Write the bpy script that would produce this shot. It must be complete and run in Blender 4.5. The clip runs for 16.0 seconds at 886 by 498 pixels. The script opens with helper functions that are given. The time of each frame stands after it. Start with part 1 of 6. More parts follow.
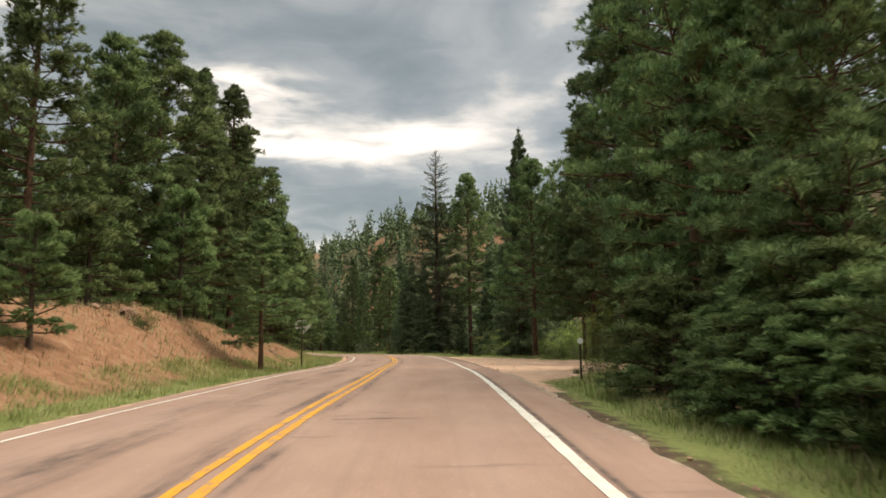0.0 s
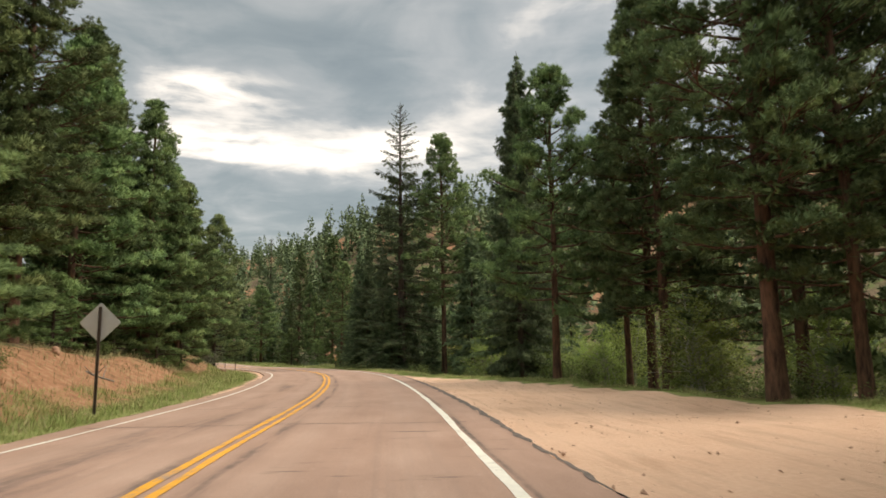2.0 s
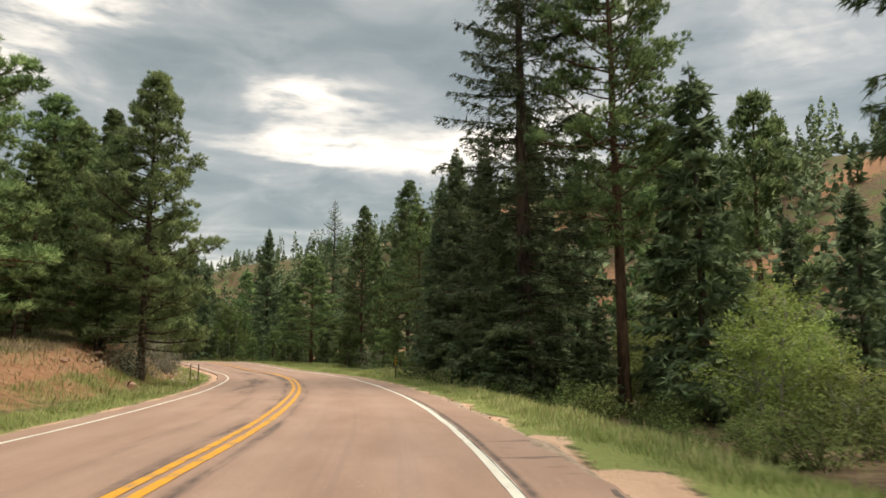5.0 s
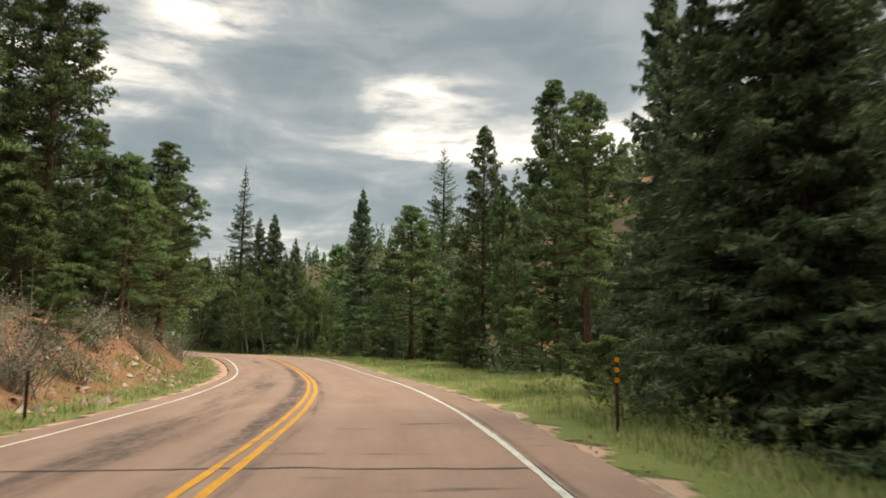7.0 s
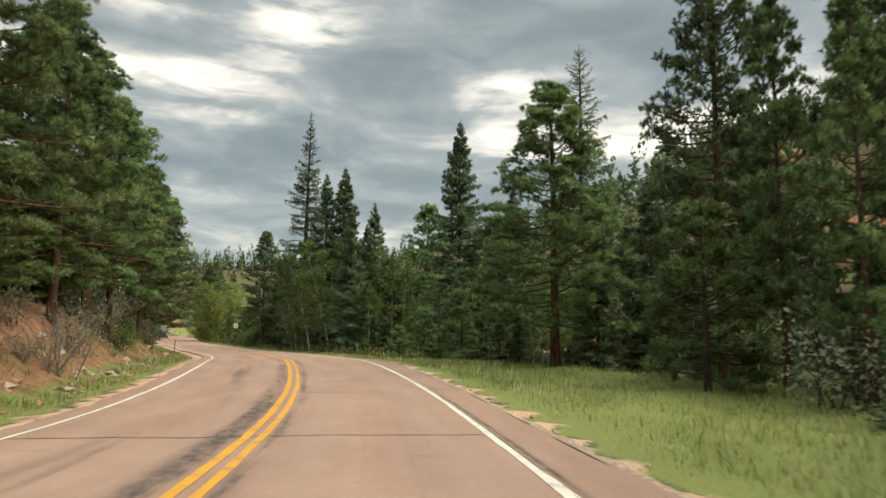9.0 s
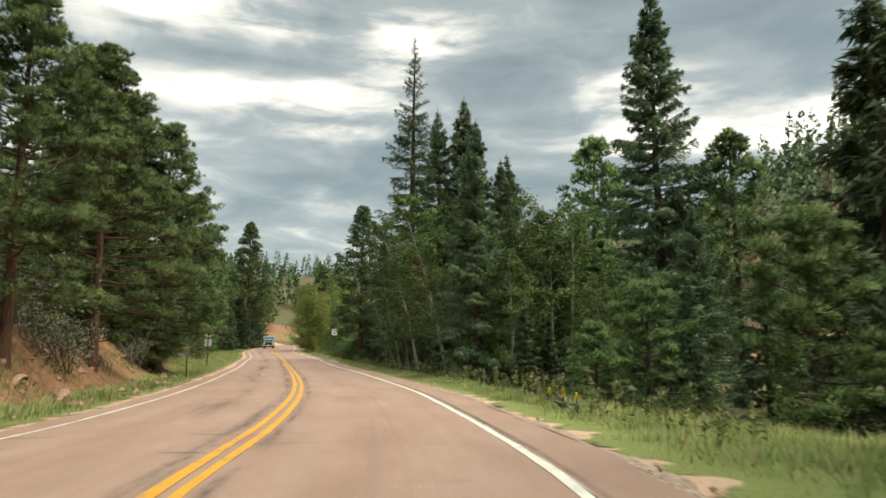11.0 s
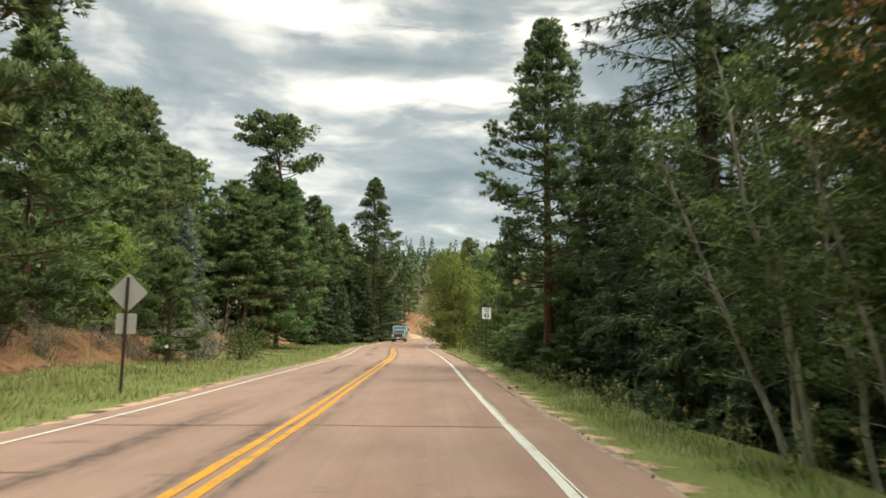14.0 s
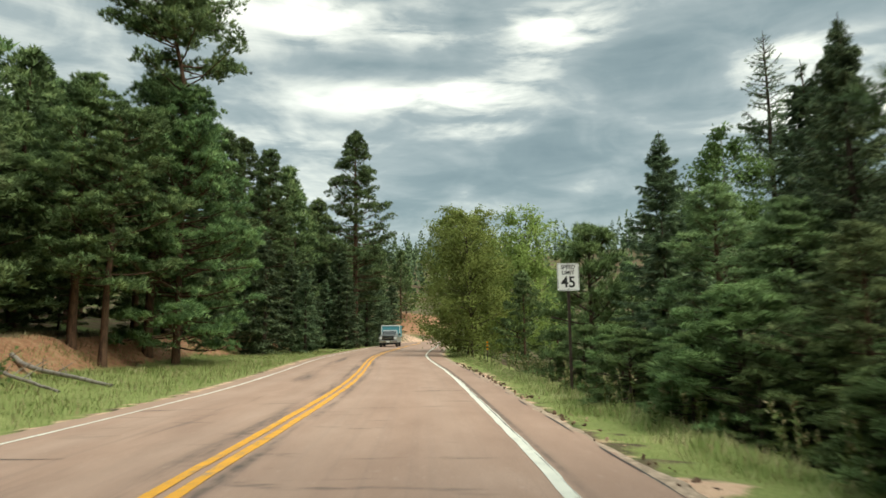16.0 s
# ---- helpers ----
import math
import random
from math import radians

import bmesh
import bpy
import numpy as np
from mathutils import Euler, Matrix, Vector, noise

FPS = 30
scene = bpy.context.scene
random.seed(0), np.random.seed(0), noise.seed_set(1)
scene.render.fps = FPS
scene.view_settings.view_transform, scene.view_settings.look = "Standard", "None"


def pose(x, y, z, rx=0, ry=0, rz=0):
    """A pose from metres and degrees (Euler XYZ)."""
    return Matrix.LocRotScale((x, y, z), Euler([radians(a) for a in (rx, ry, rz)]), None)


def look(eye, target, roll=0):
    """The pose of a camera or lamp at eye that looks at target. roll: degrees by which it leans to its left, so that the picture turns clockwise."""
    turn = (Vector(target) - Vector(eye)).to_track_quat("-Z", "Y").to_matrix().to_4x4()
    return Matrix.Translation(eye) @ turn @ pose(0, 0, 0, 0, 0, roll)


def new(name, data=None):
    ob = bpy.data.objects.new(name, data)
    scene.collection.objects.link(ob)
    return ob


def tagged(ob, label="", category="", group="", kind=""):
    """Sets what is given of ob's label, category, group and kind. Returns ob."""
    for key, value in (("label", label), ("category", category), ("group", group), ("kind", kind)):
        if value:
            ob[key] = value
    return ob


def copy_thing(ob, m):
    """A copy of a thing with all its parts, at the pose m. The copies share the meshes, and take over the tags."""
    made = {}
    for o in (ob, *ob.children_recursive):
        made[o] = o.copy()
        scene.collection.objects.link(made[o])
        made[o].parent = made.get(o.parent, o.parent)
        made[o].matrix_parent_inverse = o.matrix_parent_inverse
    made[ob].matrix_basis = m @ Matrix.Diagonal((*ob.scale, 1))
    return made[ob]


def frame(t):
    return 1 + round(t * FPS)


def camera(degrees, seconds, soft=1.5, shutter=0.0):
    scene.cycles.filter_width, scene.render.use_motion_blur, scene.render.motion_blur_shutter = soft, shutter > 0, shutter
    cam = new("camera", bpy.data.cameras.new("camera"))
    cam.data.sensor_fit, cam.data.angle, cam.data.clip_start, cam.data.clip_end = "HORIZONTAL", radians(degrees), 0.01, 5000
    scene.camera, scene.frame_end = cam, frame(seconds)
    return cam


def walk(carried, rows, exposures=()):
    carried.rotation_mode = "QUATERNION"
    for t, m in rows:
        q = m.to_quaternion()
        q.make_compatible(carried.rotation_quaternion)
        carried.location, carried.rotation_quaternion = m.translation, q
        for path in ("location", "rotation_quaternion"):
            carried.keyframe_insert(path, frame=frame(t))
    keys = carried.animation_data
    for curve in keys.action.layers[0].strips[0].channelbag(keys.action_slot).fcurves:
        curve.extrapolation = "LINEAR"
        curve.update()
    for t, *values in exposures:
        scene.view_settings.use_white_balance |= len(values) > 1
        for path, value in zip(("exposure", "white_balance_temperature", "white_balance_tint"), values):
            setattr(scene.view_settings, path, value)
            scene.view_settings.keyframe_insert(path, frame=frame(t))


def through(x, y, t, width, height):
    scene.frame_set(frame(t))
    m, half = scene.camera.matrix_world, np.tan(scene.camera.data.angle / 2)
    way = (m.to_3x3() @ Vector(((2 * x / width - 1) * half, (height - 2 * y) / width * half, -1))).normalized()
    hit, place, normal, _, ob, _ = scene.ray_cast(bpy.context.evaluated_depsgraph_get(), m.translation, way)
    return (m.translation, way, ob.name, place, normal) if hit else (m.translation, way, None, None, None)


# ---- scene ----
cam = camera(65.53, 16.0, soft=1.6, shutter=0.18)
PATH = [
    (0, (0.001, 0.000, 1.296), (0.042, 1.982, 1.563), -0.81),
    (0.5, (-0.044, 5.358, 1.388), (0.055, 7.333, 1.687), -0.97),
    (1, (0.021, 10.725, 1.483), (0.153, 12.698, 1.784), -1.20),
    (1.5, (0.184, 16.103, 1.513), (0.332, 18.075, 1.812), -1.05),
    (2, (0.353, 21.506, 1.526), (0.495, 23.479, 1.816), -0.66),
    (2.5, (0.624, 27.097, 1.501), (0.742, 29.073, 1.787), -0.72),
    (3, (0.746, 32.945, 1.432), (0.824, 34.921, 1.729), 0.63),
    (3.5, (0.725, 39.068, 1.377), (0.758, 41.045, 1.680), 0.05),
    (4, (0.476, 45.432, 1.320), (0.459, 47.409, 1.622), -0.01),
    (4.5, (0.033, 51.972, 1.299), (-0.039, 53.949, 1.597), -0.00),
    (5, (-0.609, 58.635, 1.308), (-0.742, 60.609, 1.598), 0.00),
    (5.5, (-1.492, 65.357, 1.314), (-1.692, 67.327, 1.596), -0.02),
    (6, (-2.665, 72.093, 1.254), (-2.938, 74.055, 1.529), -0.25),
    (6.5, (-4.227, 78.803, 1.189), (-4.600, 80.750, 1.459), -0.13),
    (7, (-6.144, 85.431, 1.113), (-6.602, 87.358, 1.386), 0.42),
    (7.5, (-8.206, 92.004, 1.048), (-8.758, 93.906, 1.330), 0.38),
    (8, (-10.492, 98.484, 0.987), (-11.108, 100.368, 1.255), 0.51),
    (8.5, (-12.970, 104.791, 0.915), (-13.632, 106.659, 1.187), 0.69),
    (9, (-15.536, 110.930, 0.862), (-16.263, 112.774, 1.125), 0.59),
    (9.5, (-18.328, 116.812, 0.793), (-19.130, 118.625, 1.053), 0.02),
    (10, (-21.350, 122.405, 0.805), (-22.230, 124.182, 1.068), -0.01),
    (10.5, (-24.550, 127.771, 0.931), (-25.512, 129.503, 1.200), -0.01),
    (11, (-27.930, 132.983, 1.105), (-28.974, 134.665, 1.384), 0.04),
    (11.5, (-31.533, 138.082, 1.213), (-32.658, 139.711, 1.501), 1.04),
    (12, (-35.411, 143.069, 1.129), (-36.613, 144.640, 1.426), 1.30),
    (12.5, (-39.548, 147.979, 1.107), (-40.817, 149.497, 1.396), 0.14),
    (13, (-43.953, 152.794, 1.064), (-45.268, 154.277, 1.334), 0.21),
    (13.5, (-48.570, 157.519, 1.035), (-49.917, 158.970, 1.311), 0.80),
    (14, (-53.278, 162.256, 1.008), (-54.661, 163.677, 1.269), 0.52),
    (14.5, (-58.090, 166.957, 0.962), (-59.468, 168.383, 1.223), 0.74),
    (15, (-62.891, 171.694, 0.943), (-64.266, 173.121, 1.217), 0.64),
    (15.5, (-67.671, 176.469, 0.982), (-69.047, 177.895, 1.250), -0.30),
    (16, (-72.490, 181.241, 1.021), (-73.870, 182.662, 1.290), -0.65),
]
walk(cam, [(t, look(eye, target, roll)) for t, eye, target, roll in PATH],
     ((0, -0.02, 7150, 15), (3, 0.11, 7150, 15), (6, 0.08, 7150, 13), (8, -0.04, 7020, 11), (9, -0.04, 6970, 9), (12, 0.14, 6800, 7), (14, 0.14, 6850, 8), (15.3, 0.11, 6880, 9), (16, 0.0, 6500, 1)))

# ---- world, sun, exposure ----


def link(tree, *pairs):
    for a, b in pairs:
        tree.links.new(a, b)


def node(tree, kind, **inputs):
    n = tree.nodes.new(kind)
    for key, value in inputs.items():
        n.inputs[int(key[1:]) if key[0] == "i" and key[1:].isdigit() else key.replace("_", " ")].default_value = value
    return n


def maths(tree, op, a, b=None, clamp=False):
    n = tree.nodes.new("ShaderNodeMath")
    n.operation, n.use_clamp = op, clamp
    for slot, v in ((0, a), (1, b)):
        if v is None:
            continue
        if isinstance(v, (int, float)):
            n.inputs[slot].default_value = v
        else:
            tree.links.new(v, n.inputs[slot])
    return n.outputs[0]


def ramp(tree, value, stops, mode="LINEAR"):
    n = tree.nodes.new("ShaderNodeValToRGB")
    n.color_ramp.interpolation = mode
    e = n.color_ramp.elements
    while len(e) < len(stops):
        e.new(0.5)
    for el, (p, c) in zip(e, stops):
        el.position = p
        el.color = (*c, 1) if len(c) == 3 else c
    tree.links.new(value, n.inputs[0])
    return n.outputs[0]


def mix(tree, fac, a, b, blend="MIX"):
    n = tree.nodes.new("ShaderNodeMix")
    n.data_type, n.blend_type = "RGBA", blend
    for slot, v in ((0, fac), (6, a), (7, b)):
        if isinstance(v, (int, float)):
            n.inputs[slot].default_value = v
        elif isinstance(v, tuple):
            n.inputs[slot].default_value = (*v, 1)
        else:
            tree.links.new(v, n.inputs[slot])
    return n.outputs[2]


SUN_AZ, SUN_EL = radians(80), radians(53)

world = bpy.data.worlds.new("overcast_sky")
scene.world = world
world.use_nodes = True
wt = world.node_tree
wt.nodes.clear()
w_out = wt.nodes.new("ShaderNodeOutputWorld")
w_bg = wt.nodes.new("ShaderNodeBackground")
sky = wt.nodes.new("ShaderNodeTexSky")
sky.sky_type, sky.sun_disc = "NISHITA", False
sky.sun_elevation, sky.sun_rotation = SUN_EL, SUN_AZ
coord = wt.nodes.new("ShaderNodeTexCoord")
xyz = wt.nodes.new("ShaderNodeSeparateXYZ")
link(wt, (coord.outputs["Generated"], xyz.inputs[0]))
lift = maths(wt, "ADD", maths(wt, "MAXIMUM", xyz.outputs[2], 0.0), 0.16)
px_, py_ = maths(wt, "DIVIDE", xyz.outputs[0], lift), maths(wt, "DIVIDE", xyz.outputs[1], lift)
plane = wt.nodes.new("ShaderNodeCombineXYZ")
link(wt, (px_, plane.inputs[0]), (py_, plane.inputs[1]))
big = node(wt, "ShaderNodeTexNoise", Scale=0.75, Detail=3.0, Roughness=0.5, Distortion=0.3)
fine = node(wt, "ShaderNodeTexNoise", Scale=3.0, Detail=9.0, Roughness=0.52, Distortion=0.5)
link(wt, (plane.outputs[0], big.inputs["Vector"]), (plane.outputs[0], fine.inputs["Vector"]))
body = maths(wt, "ADD", maths(wt, "MULTIPLY", big.outputs[0], 0.5), maths(wt, "MULTIPLY", fine.outputs[0], 0.5))

long_way = wt.nodes.new("ShaderNodeMapping")
long_way.inputs["Scale"].default_value = (8.0, 8.0, 40.0)
streaks = node(wt, "ShaderNodeTexNoise", Scale=1.0, Detail=6.0, Roughness=0.55, Distortion=0.4)
link(wt, (coord.outputs["Generated"], long_way.inputs[0]), (long_way.outputs[0], streaks.inputs["Vector"]))
body = maths(wt, "ADD", maths(wt, "MULTIPLY", body, 0.84), maths(wt, "MULTIPLY", streaks.outputs[0], 0.16))


def opening(az, el, wide, high, amount):
    """A thin place in the cloud, which lets more light through: azimuth left of +y and elevation, in degrees."""
    a, e = radians(az), radians(el)
    d = (-math.sin(a) * math.cos(e), math.cos(a) * math.cos(e), math.sin(e))
    r = (math.cos(a), math.sin(a), 0)
    u = (math.sin(a) * math.sin(e), -math.cos(a) * math.sin(e), math.cos(e))
    parts = []
    for axis, size in ((r, wide), (u, high)):
        n = wt.nodes.new("ShaderNodeVectorMath")
        n.operation = "DOT_PRODUCT"
        n.inputs[1].default_value = axis
        link(wt, (coord.outputs["Generated"], n.inputs[0]))
        parts.append(maths(wt, "POWER", maths(wt, "DIVIDE", n.outputs["Value"], math.sin(radians(size))), 2.0))
    n = wt.nodes.new("ShaderNodeVectorMath")
    n.operation = "DOT_PRODUCT"
    n.inputs[1].default_value = d
    link(wt, (coord.outputs["Generated"], n.inputs[0]))
    ahead = maths(wt, "GREATER_THAN", n.outputs["Value"], 0.0)
    g = maths(wt, "EXPONENT", maths(wt, "MULTIPLY", maths(wt, "ADD", parts[0], parts[1]), -1.0))
    return maths(wt, "MULTIPLY", maths(wt, "MULTIPLY", g, ahead), amount)


total, holes = body, None
for hole in ((15.6, 20.2, 4.2, 1.6, 0.22), (14.8, 16.3, 4.8, 1.4, 0.20), (6.7, 15.6, 5.0, 1.2, 0.15), (0.0, 17.0, 5.0, 1.2, 0.15),
             (41, 20.5, 4.2, 1.6, 0.21), (33, 25, 4.5, 1.6, 0.22), (36, 22.6, 3.0, 1.2, 0.12), (46, 25, 3.0, 1.2, 0.12),
             (55.5, 26, 4.5, 1.8, 0.20), (41.3, 17.6, 4.0, 0.9, 0.12), (48, 19.8, 4.0, 1.0, 0.14), (58, 16.8, 4.0, 1.0, 0.10),
             (27, 22, 5.0, 2.6, -0.12), (6, 11.8, 14, 1.6, -0.12), (2.7, 24, 10, 3.0, -0.10), (49, 22.4, 10, 1.1, -0.10)):
    holes = opening(*hole) if holes is None else maths(wt, "ADD", holes, opening(*hole))
total = maths(wt, "ADD", maths(wt, "MULTIPLY", total, 1.12), -0.054)
torn = maths(wt, "ADD", maths(wt, "MULTIPLY", streaks.outputs[0], 4.2), -1.0)
total = maths(wt, "ADD", total, maths(wt, "MULTIPLY", holes, torn))
cloud = ramp(wt, total, ((0.28, (0.166, 0.215, 0.221)), (0.43, (0.262, 0.315, 0.316)), (0.52, (0.400, 0.440, 0.434)), (0.60, (0.76, 0.76, 0.70)), (0.70, (1.15, 1.11, 1.01))))
# an overcast sky is brightest overhead
zen = wt.nodes.new("ShaderNodeMapRange")
zen.inputs[1].default_value, zen.inputs[2].default_value = 0.5, 1.0
zen.inputs[3].default_value, zen.inputs[4].default_value = 1.0, 4.35
link(wt, (xyz.outputs[2], zen.inputs[0]))
haze = maths(wt, "MULTIPLY", maths(wt, "SUBTRACT", 1.0, maths(wt, "MULTIPLY", maths(wt, "ABSOLUTE", xyz.outputs[2]), 8.0), True), 0.7, True)
cloud = mix(wt, haze, cloud, (0.58, 0.63, 0.645))
bright = wt.nodes.new("ShaderNodeVectorMath")
bright.operation = "SCALE"
link(wt, (cloud, bright.inputs[0]), (zen.outputs[0], bright.inputs["Scale"]))
both = mix(wt, 0.97, sky.outputs[0], bright.outputs[0])
link(wt, (both, w_bg.inputs[0]), (w_bg.outputs[0], w_out.inputs[0]))
w_bg.inputs[1].default_value = 1.0

sun = new("sun", bpy.data.lights.new("sun", "SUN"))
sun.data.energy, sun.data.angle, sun.data.color = 2.5, radians(36), (1.0, 0.93, 0.80)
sun.matrix_world = look((math.sin(SUN_AZ) * math.cos(SUN_EL) * 90, math.cos(SUN_AZ) * math.cos(SUN_EL) * 90, math.sin(SUN_EL) * 90), (0, 0, 0))

# ---- the line of the road and the shape of the ground ----
# -- ground shape begins
ROAD = [(-2.1, -60, 0.0), (-2.0, -30, 0.0),
    (-1.77, -0.01, 0), (-1.96, 5.36, 0.1), (-1.96, 10.77, 0.19), (-1.89, 16.17, 0.22), (-1.85, 21.59, 0.23), (-1.87, 27.18, 0.21), (-1.93, 32.97,
    0.14), (-1.97, 39.01, 0.09), (-2.13, 45.29, 0.03), (-2.45, 51.77, 0.01), (-2.99, 58.36, 0.02), (-3.78, 65.01, 0.02), (-4.84, 71.65, -0.04),
    (-6.26, 78.27, -0.1), (-7.95, 84.89, -0.18), (-9.91, 91.44, -0.24), (-12.06, 97.9, -0.3), (-14.49, 104.18, -0.38), (-17.14, 110.22, -0.43),
    (-19.94, 115.99, -0.5)]
ROAD += [
    (-22.89, 121.53, -0.49), (-26.06, 126.83, -0.36), (-29.46, 131.94, -0.19), (-33.05, 136.95, -0.08), (-36.89, 141.87, -0.16), (-41.02, 146.69,
    -0.19), (-45.42, 151.4, -0.23), (-50.03, 156.08, -0.26), (-54.75, 160.77, -0.28), (-59.53, 165.49, -0.33), (-64.36, 170.21, -0.35), (-69.21,
    174.92, -0.31), (-74.05, 179.65, -0.27), (-78.93, 184.43, -0.22), (-83.89, 189.21, -0.22), (-88.93, 194, -0.19), (-94.1, 198.74, -0.1),
    (-109.8, 213.0, 0.2), (-129.15, 233.6, 0.65), (-148, 253.5, 0.9), (-163, 268, 1.1), (-175, 284, 1.3), (-181, 302, 1.5), (-180, 322, 1.8), (-172, 343, 2.2)]


def spline(points, step=0.5):
    p = np.array(points, float)
    q = np.vstack([2 * p[0] - p[1], p, 2 * p[-1] - p[-2]])
    out = []
    for i in range(1, len(q) - 2):
        n = max(2, int(np.linalg.norm(q[i + 1] - q[i]) / 0.1))
        u = np.linspace(0, 1, n, endpoint=False)[:, None]
        a, b, c, d = q[i - 1], q[i], q[i + 1], q[i + 2]
        out.append(0.5 * (2 * b + (c - a) * u + (2 * a - 5 * b + 4 * c - d) * u**2 + (3 * b - a - 3 * c + d) * u**3))
    out = np.vstack(out + [p[-1:]])
    s = np.r_[0, np.cumsum(np.hypot(*np.diff(out[:, :2], axis=0).T))]
    ss = np.arange(0, s[-1], step)
    return ss, np.stack([np.interp(ss, s, out[:, k]) for k in range(3)], 1)


RS, RP = spline(ROAD)
RP[:, 2] -= 0.03
RT = np.gradient(RP[:, :2], axis=0)
RT /= np.linalg.norm(RT, axis=1)[:, None]


def at_road(s, u):
    """The plan place u metres right of the centre line at s metres along it, and the road's height there."""
    x, y, z = (np.interp(s, RS, RP[:, k]) for k in range(3))
    tx, ty = np.interp(s, RS, RT[:, 0]), np.interp(s, RS, RT[:, 1])
    return x + ty * u, y - tx * u, z


def to_road(x, y):
    """s and u of plan places."""
    x, y = np.atleast_1d(np.asarray(x, float)), np.atleast_1d(np.asarray(y, float))
    s, u = np.empty(len(x)), np.empty(len(x))
    coarse = RP[::4, :2]
    for a in range(0, len(x), 20000):
        X, Y = x[a:a + 20000], y[a:a + 20000]
        j = ((X[:, None] - coarse[:, 0]) ** 2 + (Y[:, None] - coarse[:, 1]) ** 2).argmin(1) * 4
        dx, dy = X - RP[j, 0], Y - RP[j, 1]
        along = dx * RT[j, 0] + dy * RT[j, 1]
        right = dx * RT[j, 1] - dy * RT[j, 0]
        far = np.abs(along) > 3
        s[a:a + 20000] = RS[j] + np.clip(along, -3, 3)
        u[a:a + 20000] = np.where(far, np.sign(right) * np.hypot(dx, dy), right)
    return s, u


def ease(t):
    t = np.clip(t, 0, 1)
    return t * t * (3 - 2 * t)


def wave(x, y, size, k=0):
    """Cheap smooth noise from sines, about -1 to 1."""
    a = np.sin(x / size * 1.31 + 1.7 * k) * np.cos(y / size * 1.13 + 0.6 * k)
    b = np.sin((0.6 * x + 0.8 * y) / size * 2.17 + 2.1 * k) * np.cos((0.8 * x - 0.6 * y) / size * 2.41 + 1.1 * k)
    return 0.6 * a + 0.4 * b


LEFT_EDGE, RIGHT_EDGE = -3.95, 4.45
S_ = (0, 60, 100, 122, 128, 150, 185, 205, 222, 245, 260, 300, 370, 385, 420)


def gravel_edge(s):
    """The outer edge of the gravel turnout, right of the centre line."""
    return np.interp(s, (78, 82, 85, 88, 93, 101, 112, 118, 124, 128, 132), (4.4, 5.5, 8.5, 12, 13.4, 13, 10.2, 7.8, 5.4, 4.7, 4.4))


def ground(x, y, parts=False):
    s, u = to_road(x, y)
    x, y = np.atleast_1d(x), np.atleast_1d(y)
    zr = np.interp(s, RS, RP[:, 2])
    # left: verge, bank, wooded slope
    w = LEFT_EDGE - u
    toe = np.interp(s, S_, (2.0, 2.0, 2.0, 2.2, 2.4, 2.2, 1.9, 2.0, 2.0, 2.7, 8.0, 9.0, 5.0, 2.0, 2.0)) + 0.5 * wave(x, y, 3.1)
    high = np.interp(s, S_, (3.3, 3.4, 2.2, 1.0, 0.8, 1.2, 2.4, 1.9, 2.0, 1.8, 1.4, 1.4, 1.5, 4.0, 5.0)) * (1 + 0.22 * wave(x, y, 4.3, 1))
    run = np.interp(s, S_, (6.0, 6.0, 5.5, 4.0, 4.0, 3.5, 3.5, 3.5, 3.0, 3.0, 3.0, 3.0, 6.0, 8.0, 8.0))
    rise = np.interp(s, S_, (0.10, 0.10, 0.10, 0.08, 0.06, 0.22, 0.28, 0.22, 0.2, 0.2, 0.12, 0.10, 0.12, 0.2, 0.2))
    bank = ease((w - toe) / run)
    zl = high * bank + rise * np.clip(w - toe - 0.6 * run, 0, 90) - 0.10 * ease(w / 1.2) * (1 - bank)
    zl = zl + np.clip(w - 60, 0, 160) * 0.05
    # right: verge, fall to the creek, rocky hill beyond
    v = u - RIGHT_EDGE
    flat = np.interp(s, (0, 60, 74, 80, 140, 150, 164, 168, 171, 176, 192, 203, 215, 260, 400), (1.6, 1.7, 2.4, 3.0, 1.6, 1.8, 3.0, 3.9, 5.1, 8.0, 10.5, 6, 2.0, 1.6, 1.9))
    flat = np.maximum(flat, gravel_edge(s) - RIGHT_EDGE + 0.8) + 0.4 * wave(x, y, 2.7, 2)
    drop = np.interp(s, (0, 60, 78, 90, 130, 150, 175, 200, 240, 300, 400), (1.0, 1.1, 0.9, 0.9, 1.0, 1.4, 1.7, 1.1, 1.2, 1.2, 0.8))
    fall = ease((v - flat) / 4.5)
    hill = 46 * ease((v - 28) / 115) * np.interp(s, (0, 300, 380), (1, 1, 0.6)) + np.clip(v - 130, 0, 300) * 0.05
    zt = -drop * fall - 0.06 * ease(v / 1.0) + hill
    z = np.where(u < 0, zl * (w > 0), zt * (v > 0))
    # hills that close the valley
    for cx, cy, rad, h in ((-330, 470, 130, 5), (-40, 520, 190, 34), (-420, 250, 170, 4), (-300, 60, 140, 8)):
        z = z + ease((np.maximum(w, v) - 30) / 90) * h * np.exp(-((x - cx) ** 2 + (y - cy) ** 2) / rad**2)
    off = np.maximum(w, v)
    rough = ease((off - 1.5) / 6)
    z = z + rough * (0.12 * wave(x, y, 1.9, 3) + 0.22 * wave(x, y, 6.5, 4)) + ease((off - 28) / 60) * (1.2 * wave(x, y, 17, 5) + 3.0 * wave(x, y, 55, 6))
    z = z + zr - 0.05 * ease(off / 0.3) - 0.10 * (1 - ease((off + 0.6) / 0.85))
    if not parts:
        return z
    return z, s, u, w, v, bank, toe, run, flat
# -- ground shape ends


def height(x, y):
    return float(ground(np.array([x]), np.array([y]))[0])


